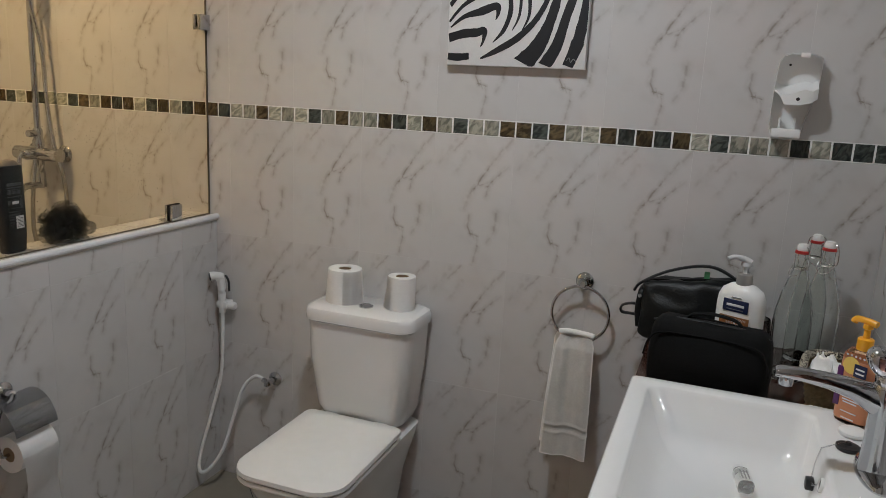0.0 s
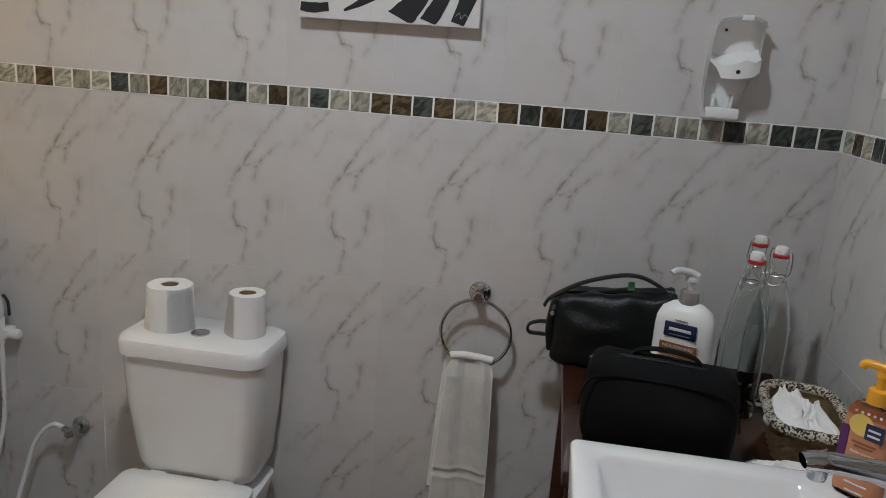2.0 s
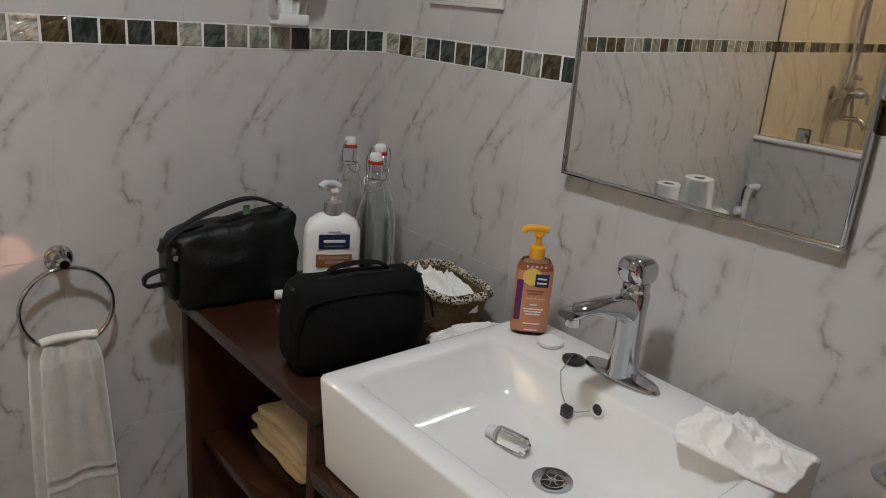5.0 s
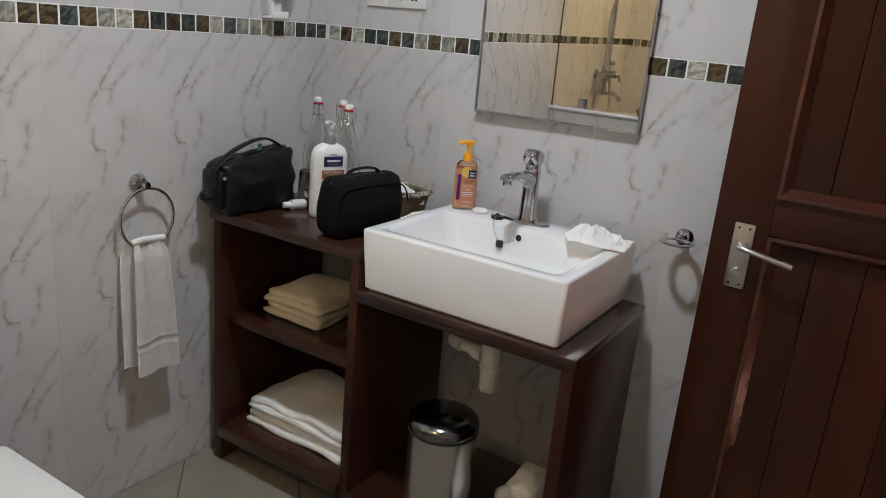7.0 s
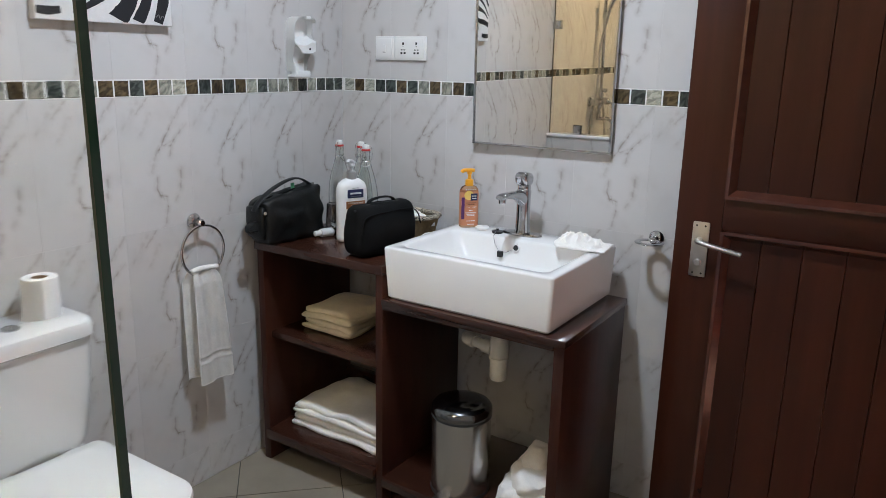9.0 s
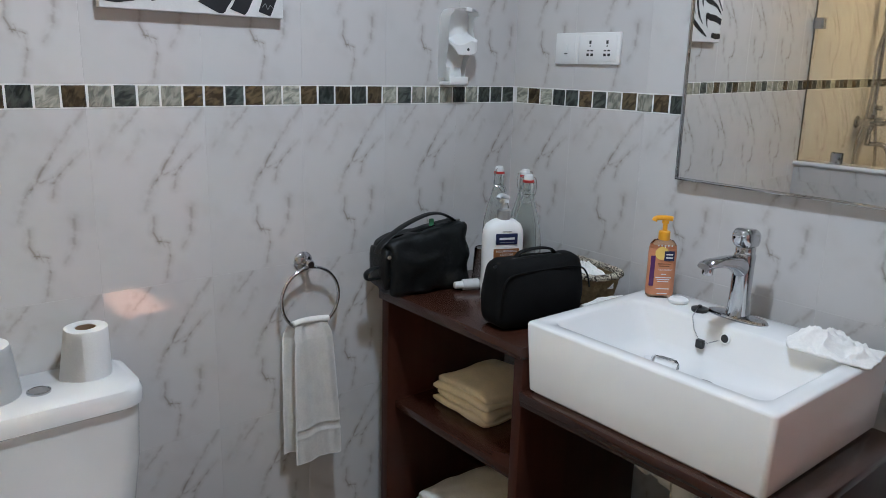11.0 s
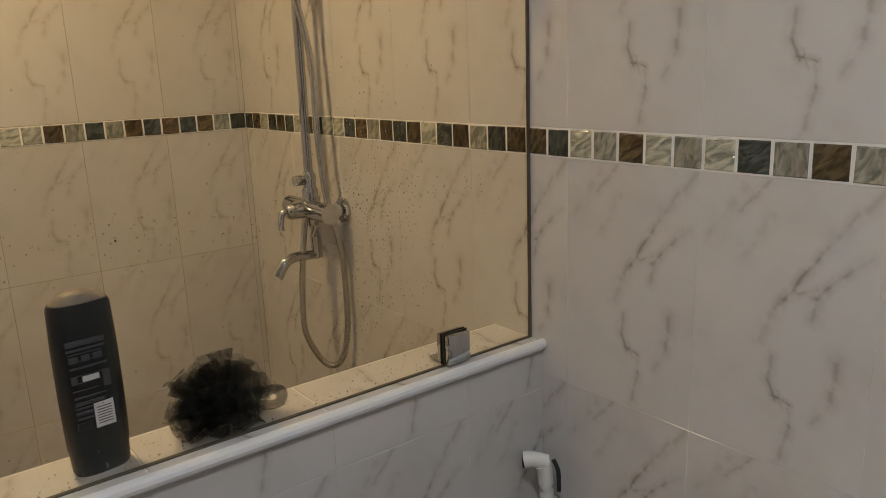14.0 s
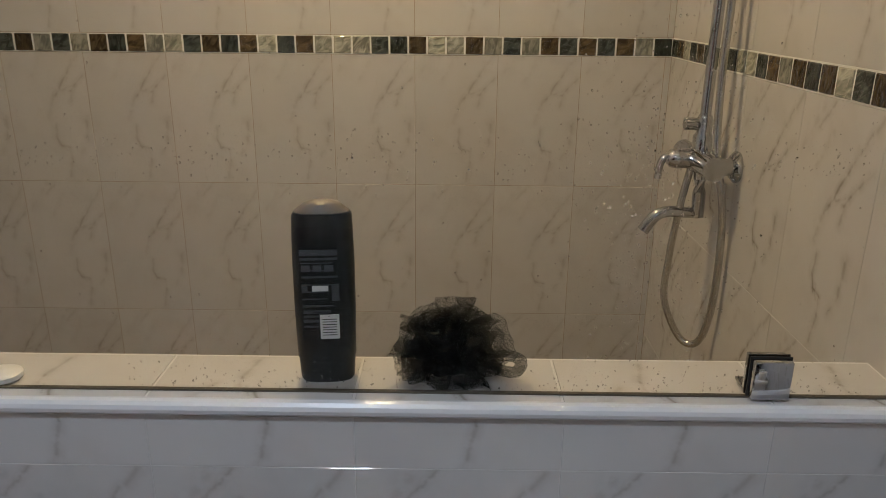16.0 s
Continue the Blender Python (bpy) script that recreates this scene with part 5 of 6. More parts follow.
NET = material("black_net_mesh", (0.022, 0.026, 0.022), 0.7, var=0.4, scale=200)
k = Nodes(NET)
tcn = k.make("ShaderNodeTexCoord")
vor = k.make("ShaderNodeTexVoronoi", Scale=330.0)
vor.feature = "DISTANCE_TO_EDGE"
k.link(tcn.outputs["Object"], vor.inputs["Vector"])
k.link(k.smooth(vor.outputs["Distance"], 0.045, 0.10, 1.0, 0.10), NET.node_tree.nodes["Principled BSDF"].inputs["Alpha"])
build_puff()
soap = thing("soap_bar", (-2.09, -1.165, 0.982), "small white round soap lying on the ledge", "soap")
part("soap", lathe([(0.018, 0), (0.023, 0.004), (0.023, 0.010), (0.017, 0.014)], 24), PLASTIC_W, soap)

# ---- things on the vanity ----


def build_wash_bag():
    """The leather bag, unzipped, with a strap along its top and a loop at its end."""
    s = thing("leather_wash_bag", (-0.434, -0.112, 0.827), "black leather wash bag standing half open on the shelf unit", "bag", rz=-6)
    bm = pillow((-0.125, -0.058, 0), (0.125, 0.058, 0.166), 16, 0.018, 0.009, 26, 2.0, 0.010)
    for v in bm.verts:
        if v.co.z > 0.1:
            f = (v.co.z - 0.1) / 0.06
            v.co.y *= 1 - 0.18 * f
            v.co.z += 0.016 * f * v.co.x / 0.125
    part("body", bm, LEATHER, s, angle=180)
    part("zip", tube([(-0.12, 0.0, 0.146), (-0.06, -0.006, 0.156), (0.03, -0.004, 0.170), (0.112, 0.0, 0.177)], 0.006, 8, smooth_n=6, flat=0.6), NYLON, s)
    part("zip_pull", box((0.100, -0.012, 0.176), (0.118, -0.006, 0.186), 0.002), STEEL, s)
    part("strap", tube([(-0.150, -0.02, 0.118), (-0.135, -0.018, 0.140), (-0.075, -0.012, 0.178), (0.0, -0.008, 0.204), (0.05, -0.006, 0.206), (0.095, -0.004, 0.186), (0.108, -0.003, 0.172)], 0.013, 10, smooth_n=8, flat=0.28), LEATHER, s)
    part("end_loop", tube([(-0.118, -0.012, 0.075), (-0.150, -0.018, 0.080), (-0.178, -0.020, 0.070), (-0.178, -0.020, 0.052), (-0.150, -0.016, 0.050), (-0.118, -0.008, 0.048)], 0.011, 10, smooth_n=6, flat=0.3), LEATHER, s)
    part("end_flap", pillow((-0.140, -0.045, 0.02), (-0.116, 0.045, 0.13), 4, 0.010, 0.004, 25, 9.0), LEATHER, s, angle=180)
    part("snap", lathe([(0.006, 0), (0.005, 0.002)], 14), STEEL, s).matrix_local = pose(-0.128, -0.050, 0.112, 90, 0, -30)
    part("green_tag", box((0.022, -0.004, 0.165), (0.036, 0.002, 0.192), 0.002), GREEN_TAG, s, "green tag in the open bag")


GREEN_TAG = material("green_label", (0.10, 0.36, 0.16), 0.5, var=0.2)


def build_black_bag():
    s = thing("toiletry_bag", (-0.380, -0.484, 0.827), "black nylon toiletry bag with a top handle on the shelf unit", "bag", rz=-10)
    bm = pillow((-0.126, -0.050, 0), (0.126, 0.050, 0.165), 10, 0.030, 0.004, 12, 7.0, 0.010)
    for v in bm.verts:
        if v.co.z > 0.08:
            v.co.y *= 1 - 0.25 * (v.co.z - 0.08) / 0.085
            v.co.x *= 1 - 0.05 * (v.co.z - 0.08) / 0.085
    part("body", bm, NYLON, s, angle=180)
    arch = [(-0.128, -0.056, 0.080), (-0.118, -0.052, 0.118), (-0.09, -0.048, 0.136), (0.0, -0.047, 0.141), (0.09, -0.048, 0.139), (0.118, -0.052, 0.122), (0.128, -0.056, 0.085)]
    part("front_seam", tube(arch, 0.0022, 8, smooth_n=8), NYLON, s)
    part("zip", tube([(-0.122, -0.012, 0.150), (-0.06, -0.012, 0.164), (0.06, -0.012, 0.164), (0.122, -0.012, 0.150)], 0.005, 8, smooth_n=8, flat=0.5), LEATHER, s)
    part("handle", tube([(-0.055, 0.005, 0.160), (-0.040, 0.002, 0.175), (0.0, -0.002, 0.182), (0.045, 0.0, 0.176), (0.062, 0.002, 0.160)], 0.009, 10, smooth_n=7, flat=0.35), NYLON, s)


build_wash_bag()
build_black_bag()


def build_lotion():
    s = thing("lotion_bottle", (-0.322, -0.312, 0.829), "white pump bottle of lotion with a navy and bronze label", "lotion bottle", rz=-24)
    s.scale = (1.14, 1.1, 1.0)
    part("body", lathe([(0.044, 0), (0.0475, 0.004), (0.048, 0.02), (0.048, 0.165), (0.0465, 0.185), (0.040, 0.202), (0.026, 0.213), (0.015, 0.217)], 44, sx=1.0, sy=0.60, power=2.6), PLASTIC_W, s)
    part("collar", lathe([(0.0155, 0.214), (0.0160, 0.217), (0.0150, 0.238), (0.010, 0.242)], 24), STEEL_P, s, "silver grey pump collar")
    part("pump_stem", lathe([(0.006, 0.240), (0.006, 0.256), (0.011, 0.258), (0.011, 0.264), (0.007, 0.270)], 18), CLEAR_P, s)
    part("nozzle", tube([(0.008, 0, 0.268), (-0.004, -0.006, 0.275), (-0.018, -0.022, 0.279), (-0.026, -0.032, 0.274)], 0.0068, 12, smooth_n=5, taper=(1.1, 0.75)), CLEAR_P, s)
    y = -0.0292
    part("brand_patch", box((-0.026, y - 0.0012, 0.153), (0.026, y + 0.003, 0.182), 0.004), NAVY, s, "navy blue brand patch")
    part("patch_line", box((-0.018, y - 0.0018, 0.166), (0.018, y - 0.0008, 0.172), 0.0004), WHITE_P, s)
    part("patch_line", box((-0.017, y - 0.0018, 0.1585), (0.017, y - 0.0008, 0.1600), 0.0003), GREY_P, s)
    part("product_band", box((-0.030, y - 0.0006, 0.117), (0.030, y + 0.002, 0.142)), BRONZE, s, "bronze product band", smooth=False)
    writing("NOURISHING", 0.0082, WHITE_P, s, (0, y - 0.0012, 0.1355))
    writing("LOTION", 0.0082, WHITE_P, s, (0, y - 0.0012, 0.1268))
    for z, w in ((0.1205, 0.020), (0.108, 0.018), (0.102, 0.022), (0.096, 0.016), (0.187, 0.010)):
        part("label_line", box((-w, y - 0.0004, z - 0.0008), (w, y + 0.002, z + 0.0008)), GREY_P, s, smooth=False)


STEEL_P = material("silver_grey_plastic", (0.42, 0.41, 0.39), 0.3, 0.5, var=0.05)
CLEAR_P = material("frosted_plastic", (0.70, 0.70, 0.70), 0.35, var=0.05)
build_lotion()


def build_cleanser():
    s = thing("cleanser_bottle", (-0.122, -0.662, 0.890), "clear bottle of orange facial cleanser with an orange pump", "cleanser bottle", rz=-42)
    part("body", lathe([(0.029, 0), (0.032, 0.003), (0.0325, 0.02), (0.0325, 0.115), (0.031, 0.130), (0.024, 0.140), (0.012, 0.144)], 40, sx=1.0, sy=0.58, power=2.8), AMBER, s, "orange see-through gel bottle")
    part("collar", lathe([(0.0135, 0.142), (0.014, 0.145), (0.0135, 0.162), (0.011, 0.164)], 24), ORANGE, s)
    part("pump_stem", lathe([(0.006, 0.163), (0.0055, 0.180), (0.0085, 0.182), (0.0085, 0.190)], 16), ORANGE, s)
    part("pump_head", tube([(0.016, 0, 0.193), (0.0, 0, 0.195), (-0.022, 0, 0.194), (-0.027, 0, 0.187)], 0.0062, 12, smooth_n=5), ORANGE, s)
    y = -0.0202
    part("label_panel", lathe([(0.0329, 0.008), (0.0331, 0.010), (0.0331, 0.112), (0.0325, 0.122)], 40, sx=1.0, sy=0.59, power=2.8), PEACH, s, "peach coloured wrap label")
    part("brand_patch", box((0.0, y - 0.0006, 0.094), (0.024, y + 0.001, 0.118), 0.002), NAVY, s, "navy blue brand patch")
    part("patch_line", box((0.004, y - 0.0012, 0.108), (0.020, y - 0.0005, 0.111)), WHITE_P, s, smooth=False)
    part("patch_line", box((0.004, y - 0.0012, 0.100), (0.020, y - 0.0005, 0.103)), WHITE_P, s, smooth=False)
    part("sun_print", lathe([(0.016, 0), (0.016, 0.0006)], 24), YELLOW, s).matrix_local = pose(-0.006, y + 0.0004, 0.112, 90, 0, 0)
    part("purple_strip", box((-0.031, y + 0.001, 0.03), (-0.020, y + 0.004, 0.105), 0.001), PURPLE, s)
    part("pink_strip", box((-0.0312, y + 0.0012, 0.075), (-0.022, y + 0.0035, 0.092), 0.001), PINK_P, s)
    writing("facial cleanser", 0.0062, WHITE_P, s, (0.004, y - 0.0006, 0.072))
    for z, w, m in ((0.086, 0.016, BRONZE), (0.0805, 0.012, BRONZE), (0.060, 0.006, WHITE_P), (0.052, 0.018, WHITE_P), (0.047, 0.015, WHITE_P), (0.042, 0.013, WHITE_P), (0.024, 0.015, WHITE_P), (0.012, 0.012, WHITE_P)):
        part("label_line", box((0.002 - w, y - 0.0004, z - 0.0010), (0.002 + w, y + 0.0014, z + 0.0010)), m, s, smooth=False)
    for i in range(5):
        part("dot_print", lathe([(0.002, 0), (0.002, 0.0006)], 8), WHITE_P, s).matrix_local = pose(-0.016 + i * 0.008, y, 0.131, 100, 0, 0)


PINK_P = material("pink_print", (0.75, 0.30, 0.35), 0.4, var=0.1)
build_cleanser()


def swing_bottle():
    s = thing("swing_top_bottle", (0, 0, 0), "empty clear glass swing-top bottle with a red seal", "glass bottle", "bottles in the corner")
    prof_o = [(0.0395, 0), (0.0422, 0.003), (0.0428, 0.01), (0.0428, 0.130), (0.0405, 0.160), (0.0325, 0.202), (0.0220, 0.238), (0.0160, 0.262), (0.0150, 0.285), (0.0162, 0.290), (0.0162, 0.300)]
    prof_i = [(0.0125, 0.300), (0.0120, 0.262), (0.0190, 0.238), (0.0297, 0.202), (0.0380, 0.160), (0.0402, 0.130), (0.0402, 0.012), (0.0360, 0.008)]
    part("glass_body", lathe(prof_o + prof_i, 36), BOTTLE, s)
    part("stopper", lathe([(0.0118, 0.303), (0.0132, 0.306), (0.0132, 0.314), (0.0105, 0.320), (0.004, 0.322)], 20), CERAMIC, s, "white porcelain stopper")
    part("seal", lathe([(0.0130, 0.2975), (0.0155, 0.2985), (0.0155, 0.304), (0.0135, 0.305)], 20), RED, s, "red rubber seal")
    for sgn in (1, -1):
        part("wire", tube([(sgn * 0.004, 0.0, 0.314), (sgn * 0.018, 0.0, 0.312), (sgn * 0.0215, 0.003, 0.295), (sgn * 0.020, 0.006, 0.270), (sgn * 0.0175, -0.004, 0.262)], 0.0013, 6, smooth_n=5), STEEL, s)
    part("wire_clasp", tube([(0.0175 * math.cos(2 * math.pi * i / 20), 0.0175 * math.sin(2 * math.pi * i / 20), 0.263) for i in range(20)], 0.0014, 6, True, 1), STEEL, s)
    part("wire_bail", tube([(-0.020, -0.004, 0.268), (-0.016, -0.016, 0.252), (0.0, -0.021, 0.244), (0.016, -0.016, 0.252), (0.020, -0.004, 0.268)], 0.0013, 6, smooth_n=5), STEEL, s)
    return s


bot = swing_bottle()
bot.matrix_world = pose(-0.161, -0.120, 0.828, 0, 0, 20)
copy_thing(bot, pose(-0.143, -0.208, 0.828, 0, 0, -35))
copy_thing(bot, pose(-0.207, -0.283, 0.828, 0, 0, -60))


def build_basket():
    s = thing("wicker_basket", (-0.122, -0.420, 0.828), "small woven basket with a speckled rim holding washcloths", "basket", rz=-8)
    bm = bmesh.new()
    rows = []
    for j in range(13):
        v = j / 12
        hx, hy = 0.048 + 0.014 * v, 0.085 + 0.018 * v
        ring = []
        for i in range(48):
            t = 2 * math.pi * i / 48
            c, q = math.cos(t), math.sin(t)
            f = (abs(c) ** 4 + abs(q) ** 4) ** -0.25
            w = 0.0022 * (1 if (i + j) % 2 else -1)
            ring.append(bm.verts.new(((hx + w) * f * c, (hy + w) * f * q, 0.078 * v)))
        rows.append(ring)
    for a, b in zip(rows, rows[1:]):
        for i in range(48):
            bm.faces.new((a[i], a[(i + 1) % 48], b[(i + 1) % 48], b[i]))
    bm.faces.new(rows[0][::-1])
    bmesh.ops.solidify(bm, geom=bm.faces[:], thickness=0.004)
    part("woven_side", bm, WICKER, s, angle=20)
    rim = []
    for i in range(48):
        t = 2 * math.pi * i / 48
        c, q = math.cos(t), math.sin(t)
        f = (abs(c) ** 4 + abs(q) ** 4) ** -0.25
        rim.append((0.063 * f * c, 0.104 * f * q, 0.079))
    part("rim", ripple(tube(rim, 0.0085, 10, True, 2), 0.002, 150), WICKER_P, s, "speckled black and white wrapped rim")


k = Nodes(WICKER_P)
tcr = k.make("ShaderNodeTexCoord")
spk = k.make("ShaderNodeTexVoronoi", Scale=330.0)
k.link(tcr.outputs["Object"], spk.inputs["Vector"])
ramp = k.make("ShaderNodeMix")
ramp.data_type = "RGBA"
ramp.inputs[6].default_value, ramp.inputs[7].default_value = (0.03, 0.02, 0.012, 1), (0.62, 0.56, 0.44, 1)
sepc = k.make("ShaderNodeSeparateColor")
k.link(spk.outputs["Color"], sepc.inputs[0])
k.link(k.smooth(sepc.outputs[0], 0.40, 0.55), ramp.inputs[0])
k.link(ramp.outputs[2], WICKER_P.node_tree.nodes["Principled BSDF"].inputs["Base Color"])
build_basket()


def cloth_pile(at, label, size, height, seed, rz=0.0, n=64):
    """A small terry cloth dropped in a heap: sharp ridges and soft hollows that run out to a ragged hem."""
    s = thing("washcloth", at, label, "washcloth", rz=rz)
    bm = bmesh.new()
    top, low = [], []
    for j in range(n + 1):
        ra, rb = [], []
        for i in range(n + 1):
            u, v = i / n * 2 - 1, j / n * 2 - 1
            q = Vector((u * 1.15 + seed, v * 1.15 - seed, seed * 0.7))
            w = Vector((noise.noise(q * 1.2), noise.noise(q * 1.2 + Vector((7, 2, 5))), 0))
            ridge = (1 - abs(noise.noise(q * 0.9 + w * 0.8))) ** 2.3
            crease = (1 - abs(noise.noise(q * 2.1 + w))) ** 3
            away = max(abs(u), abs(v)) ** 3 * 0.6 + (u * u + v * v) * 0.22
            rise = max(0.0, 1 - away)
            z = 0.0035 + height * rise ** 0.75 * (0.12 + 0.62 * ridge + 0.30 * crease) + 0.003 * crease
            x = u * size[0] / 2 * (1 - 0.14 * v * v + 0.22 * w.x) + 0.010 * w.y
            y = v * size[1] / 2 * (1 - 0.14 * u * u + 0.22 * w.y) + 0.010 * w.x
            ra.append(bm.verts.new((x, y, z)))
            rb.append(bm.verts.new((x * 0.985, y * 0.985, 0.0006)))
        top.append(ra)
        low.append(rb)
    for a, b, c, d in zip(top, top[1:], low, low[1:]):
        for i in range(n):
            bm.faces.new((a[i], a[i + 1], b[i + 1], b[i]))
            bm.faces.new((d[i], d[i + 1], c[i + 1], c[i]))
    for i in range(n):
        bm.faces.new((low[0][i], low[0][i + 1], top[0][i + 1], top[0][i]))
        bm.faces.new((top[n][i], top[n][i + 1], low[n][i + 1], low[n][i]))
        bm.faces.new((top[i][0], top[i + 1][0], low[i + 1][0], low[i][0]))
        bm.faces.new((low[i][n], low[i + 1][n], top[i + 1][n], top[i][n]))
    part("cloth", bm, TOWEL, s, angle=180)
    return s


def crumpled_cloth(at, label, spread, height, lobes, rz=0.0, seed=1.0):
    """A washcloth dropped in a heap: two or three soft lobes, from which folds run out to a thin uneven hem."""
    s = thing("washcloth", at, label, "washcloth", rz=rz)
    n = 72
    bm = bmesh.new()
    top, low = [], []
    for j in range(n + 1):
        ra, rb = [], []
        for i in range(n + 1):
            u, v = i / n * 2 - 1, j / n * 2 - 1
            q = Vector((u * 1.4 + seed, v * 1.4, seed * 0.6))
            w = Vector((noise.noise(q), noise.noise(q + Vector((9, 3, 1))), 0))
            rise, fold = 0.0, 0.0
            for cx, cy, r, h in lobes:
                dx, dy = u - cx + 0.25 * w.x, v - cy + 0.25 * w.y
                d = math.hypot(dx, dy)
                k2 = math.exp(-(d / r) ** 2)
                pleat = 1 - abs(math.sin(math.atan2(dy, dx) * 2.5 + 2.2 * w.x + 3 * cx))
                rise = max(rise, h * k2 * (0.78 + 0.35 * pleat * min(1, d / r)))
                fold = max(fold, pleat ** 2 * math.exp(-((d - r) / 0.5) ** 2))
            edge = max(abs(u), abs(v)) ** 6
            crease = (1 - abs(noise.noise(q * 2.3 + w * 2))) ** 4
            z = 0.0045 + height * (rise + 0.20 * fold * (1 - edge) + 0.16 * crease * (1 - edge)) + 0.004 * edge * abs(math.sin(u * 7 + v * 5 + seed))
            x = spread[0] / 2 * u * (1 - 0.12 * v * v + 0.20 * w.x) + 0.008 * w.y
            y = spread[1] / 2 * v * (1 - 0.12 * u * u + 0.20 * w.y) + 0.008 * w.x
            ra.append(bm.verts.new((x, y, z)))
            rb.append(bm.verts.new((x, y, max(0.0006, min(z - 0.0035, 0.0006 + 0.003 * edge)))))
        top.append(ra)
        low.append(rb)
    for a, b, c, d in zip(top, top[1:], low, low[1:]):
        for i in range(n):
            bm.faces.new((a[i], a[i + 1], b[i + 1], b[i]))
            bm.faces.new((d[i], d[i + 1], c[i + 1], c[i]))
    for i in range(n):
        bm.faces.new((low[0][i], low[0][i + 1], top[0][i + 1], top[0][i]))
        bm.faces.new((top[n][i], top[n][i + 1], low[n][i + 1], low[n][i]))
        bm.faces.new((top[i][0], top[i + 1][0], low[i + 1][0], low[i][0]))
        bm.faces.new((low[i][n], low[i + 1][n], top[i + 1][n], top[i][n]))
    part("cloth", bm, TOWEL, s, angle=180)


crumpled_cloth((-0.150, -1.100, 0.890), "crumpled white washcloth lying on the basin rim", (0.125, 0.165), 0.044,
               ((-0.25, 0.42, 0.48, 0.95), (0.45, 0.20, 0.40, 0.70), (0.05, -0.30, 0.38, 0.50)), 6, 2.0)
crumpled_cloth((-0.122, -0.418, 0.868), "crumpled white washcloth in the woven basket", (0.112, 0.180), 0.056,
               ((-0.30, 0.25, 0.50, 1.0), (0.35, -0.10, 0.45, 0.85), (-0.10, -0.50, 0.40, 0.55)), 0, 5.0)
cloth_pile((-0.145, -0.545, 0.828), "folded white washcloth lying beside the basin", (0.19, 0.075), 0.026, 5.7, -10)


def folded_stack(name, lo, hi, layers, mat, label, seed):
    """Folded towels, one over the other, each with a round folded edge towards the front."""
    lo, hi = Vector(lo), Vector(hi)
    h = (hi.z - lo.z) / layers
    for i in range(layers):
        s = thing(name, ((lo.x + hi.x) / 2, (lo.y + hi.y) / 2, lo.z + i * h), label, "towel", "folded towels on the shelves")
        rnd = random.Random(seed + i)
        dx, dy = (hi.x - lo.x) / 2 * rnd.uniform(0.93, 1.0), (hi.y - lo.y) / 2 * rnd.uniform(0.94, 1.0)
        for j, nm in enumerate(("lower_fold", "upper_fold")):
            bm = pillow((-dx + 0.008 * j, -dy, j * h / 2), (dx, dy - 0.012 * j, (j + 1) * h / 2 + 0.001), 12, h * 0.249, 0.013, 11, seed + i * 3 + j)
            for v in bm.verts:
                v.co.z -= 0.25 * h * (abs(v.co.y / dy) ** 4) * (0.3 + i * 0.4) * (1 if v.co.z > h * 0.3 else 0.4)
            for v in bm.verts:
                v.co.z = max(0.0004 if j == 0 else v.co.z, v.co.z)
            part(nm, bm, mat, s, angle=180)


folded_stack("folded_towel", (-0.420, -0.375, 0.495), (-0.180, -0.145, 0.585), 2, TOWEL_WARM, "folded white terry towel on the middle shelf, tinted cream for the yellow light there", 11)
folded_stack("bath_towel", (-0.460, -0.545, 0.128), (-0.150, -0.125, 0.225), 2, TOWEL_W, "folded white bath towel on the bottom shelf", 23)



def towel_bundle():
    s = thing("bath_towel", (-0.365, -1.065, 0.109), "bundled white bath towel lying under the basin", "towel", rz=12)
    for lo, hi, rz, seed, z in (((-0.12, -0.09, 0), (0.11, 0.085, 0.075), 0, 1.0, 0.0), ((-0.105, -0.075, 0), (0.055, 0.06, 0.062), 22, 4.0, 0.058), ((-0.02, -0.05, 0), (0.11, 0.05, 0.085), -20, 7.0, 0.066), ((-0.135, -0.03, 0), (-0.07, 0.05, 0.035), 35, 9.0, 0.0)):
        bm = pillow(lo, hi, 14, 0.030, 0.020, 15, seed)
        ripple(bm, 0.006, 42, seed + 3)
        for v in bm.verts:
            v.co.z = max(v.co.z + z, 0.0008)
        part("fold", bm, TOWEL, s, angle=180).matrix_local = pose(0, 0, 0, 0, 0, rz)


towel_bundle()


LID_STEEL = material("dark_polished_steel", (0.20, 0.205, 0.21), 0.16, 1.0, var=0.1, scale=20)


def build_bin():
    s = thing("pedal_bin", (-0.425, -0.842, 0.109), "small stainless steel pedal bin under the basin", "pedal bin")
    part("body", lathe([(0.092, 0.0), (0.093, 0.012), (0.093, 0.255)], 48), STEEL, s)
    part("base_ring", lathe([(0.094, 0), (0.095, 0.004), (0.094, 0.012), (0.0925, 0.014)], 48), PLASTIC_D, s)
    part("rim", lathe([(0.0935, 0.255), (0.0955, 0.257), (0.0955, 0.263), (0.094, 0.265)], 48), PLASTIC_D, s, "black plastic rim ring")
    part("lid", lathe([(0.095, 0.265), (0.096, 0.268), (0.095, 0.286), (0.088, 0.295), (0.06, 0.304), (0.02, 0.308)], 48), LID_STEEL, s, "polished domed lid")
    part("pedal", box((-0.130, -0.022, 0.012), (-0.088, 0.022, 0.019), 0.003), STEEL, s)
    part("hinge_block", box((0.088, -0.025, 0.240), (0.108, 0.025, 0.280), 0.004), PLASTIC_D, s)


build_bin()


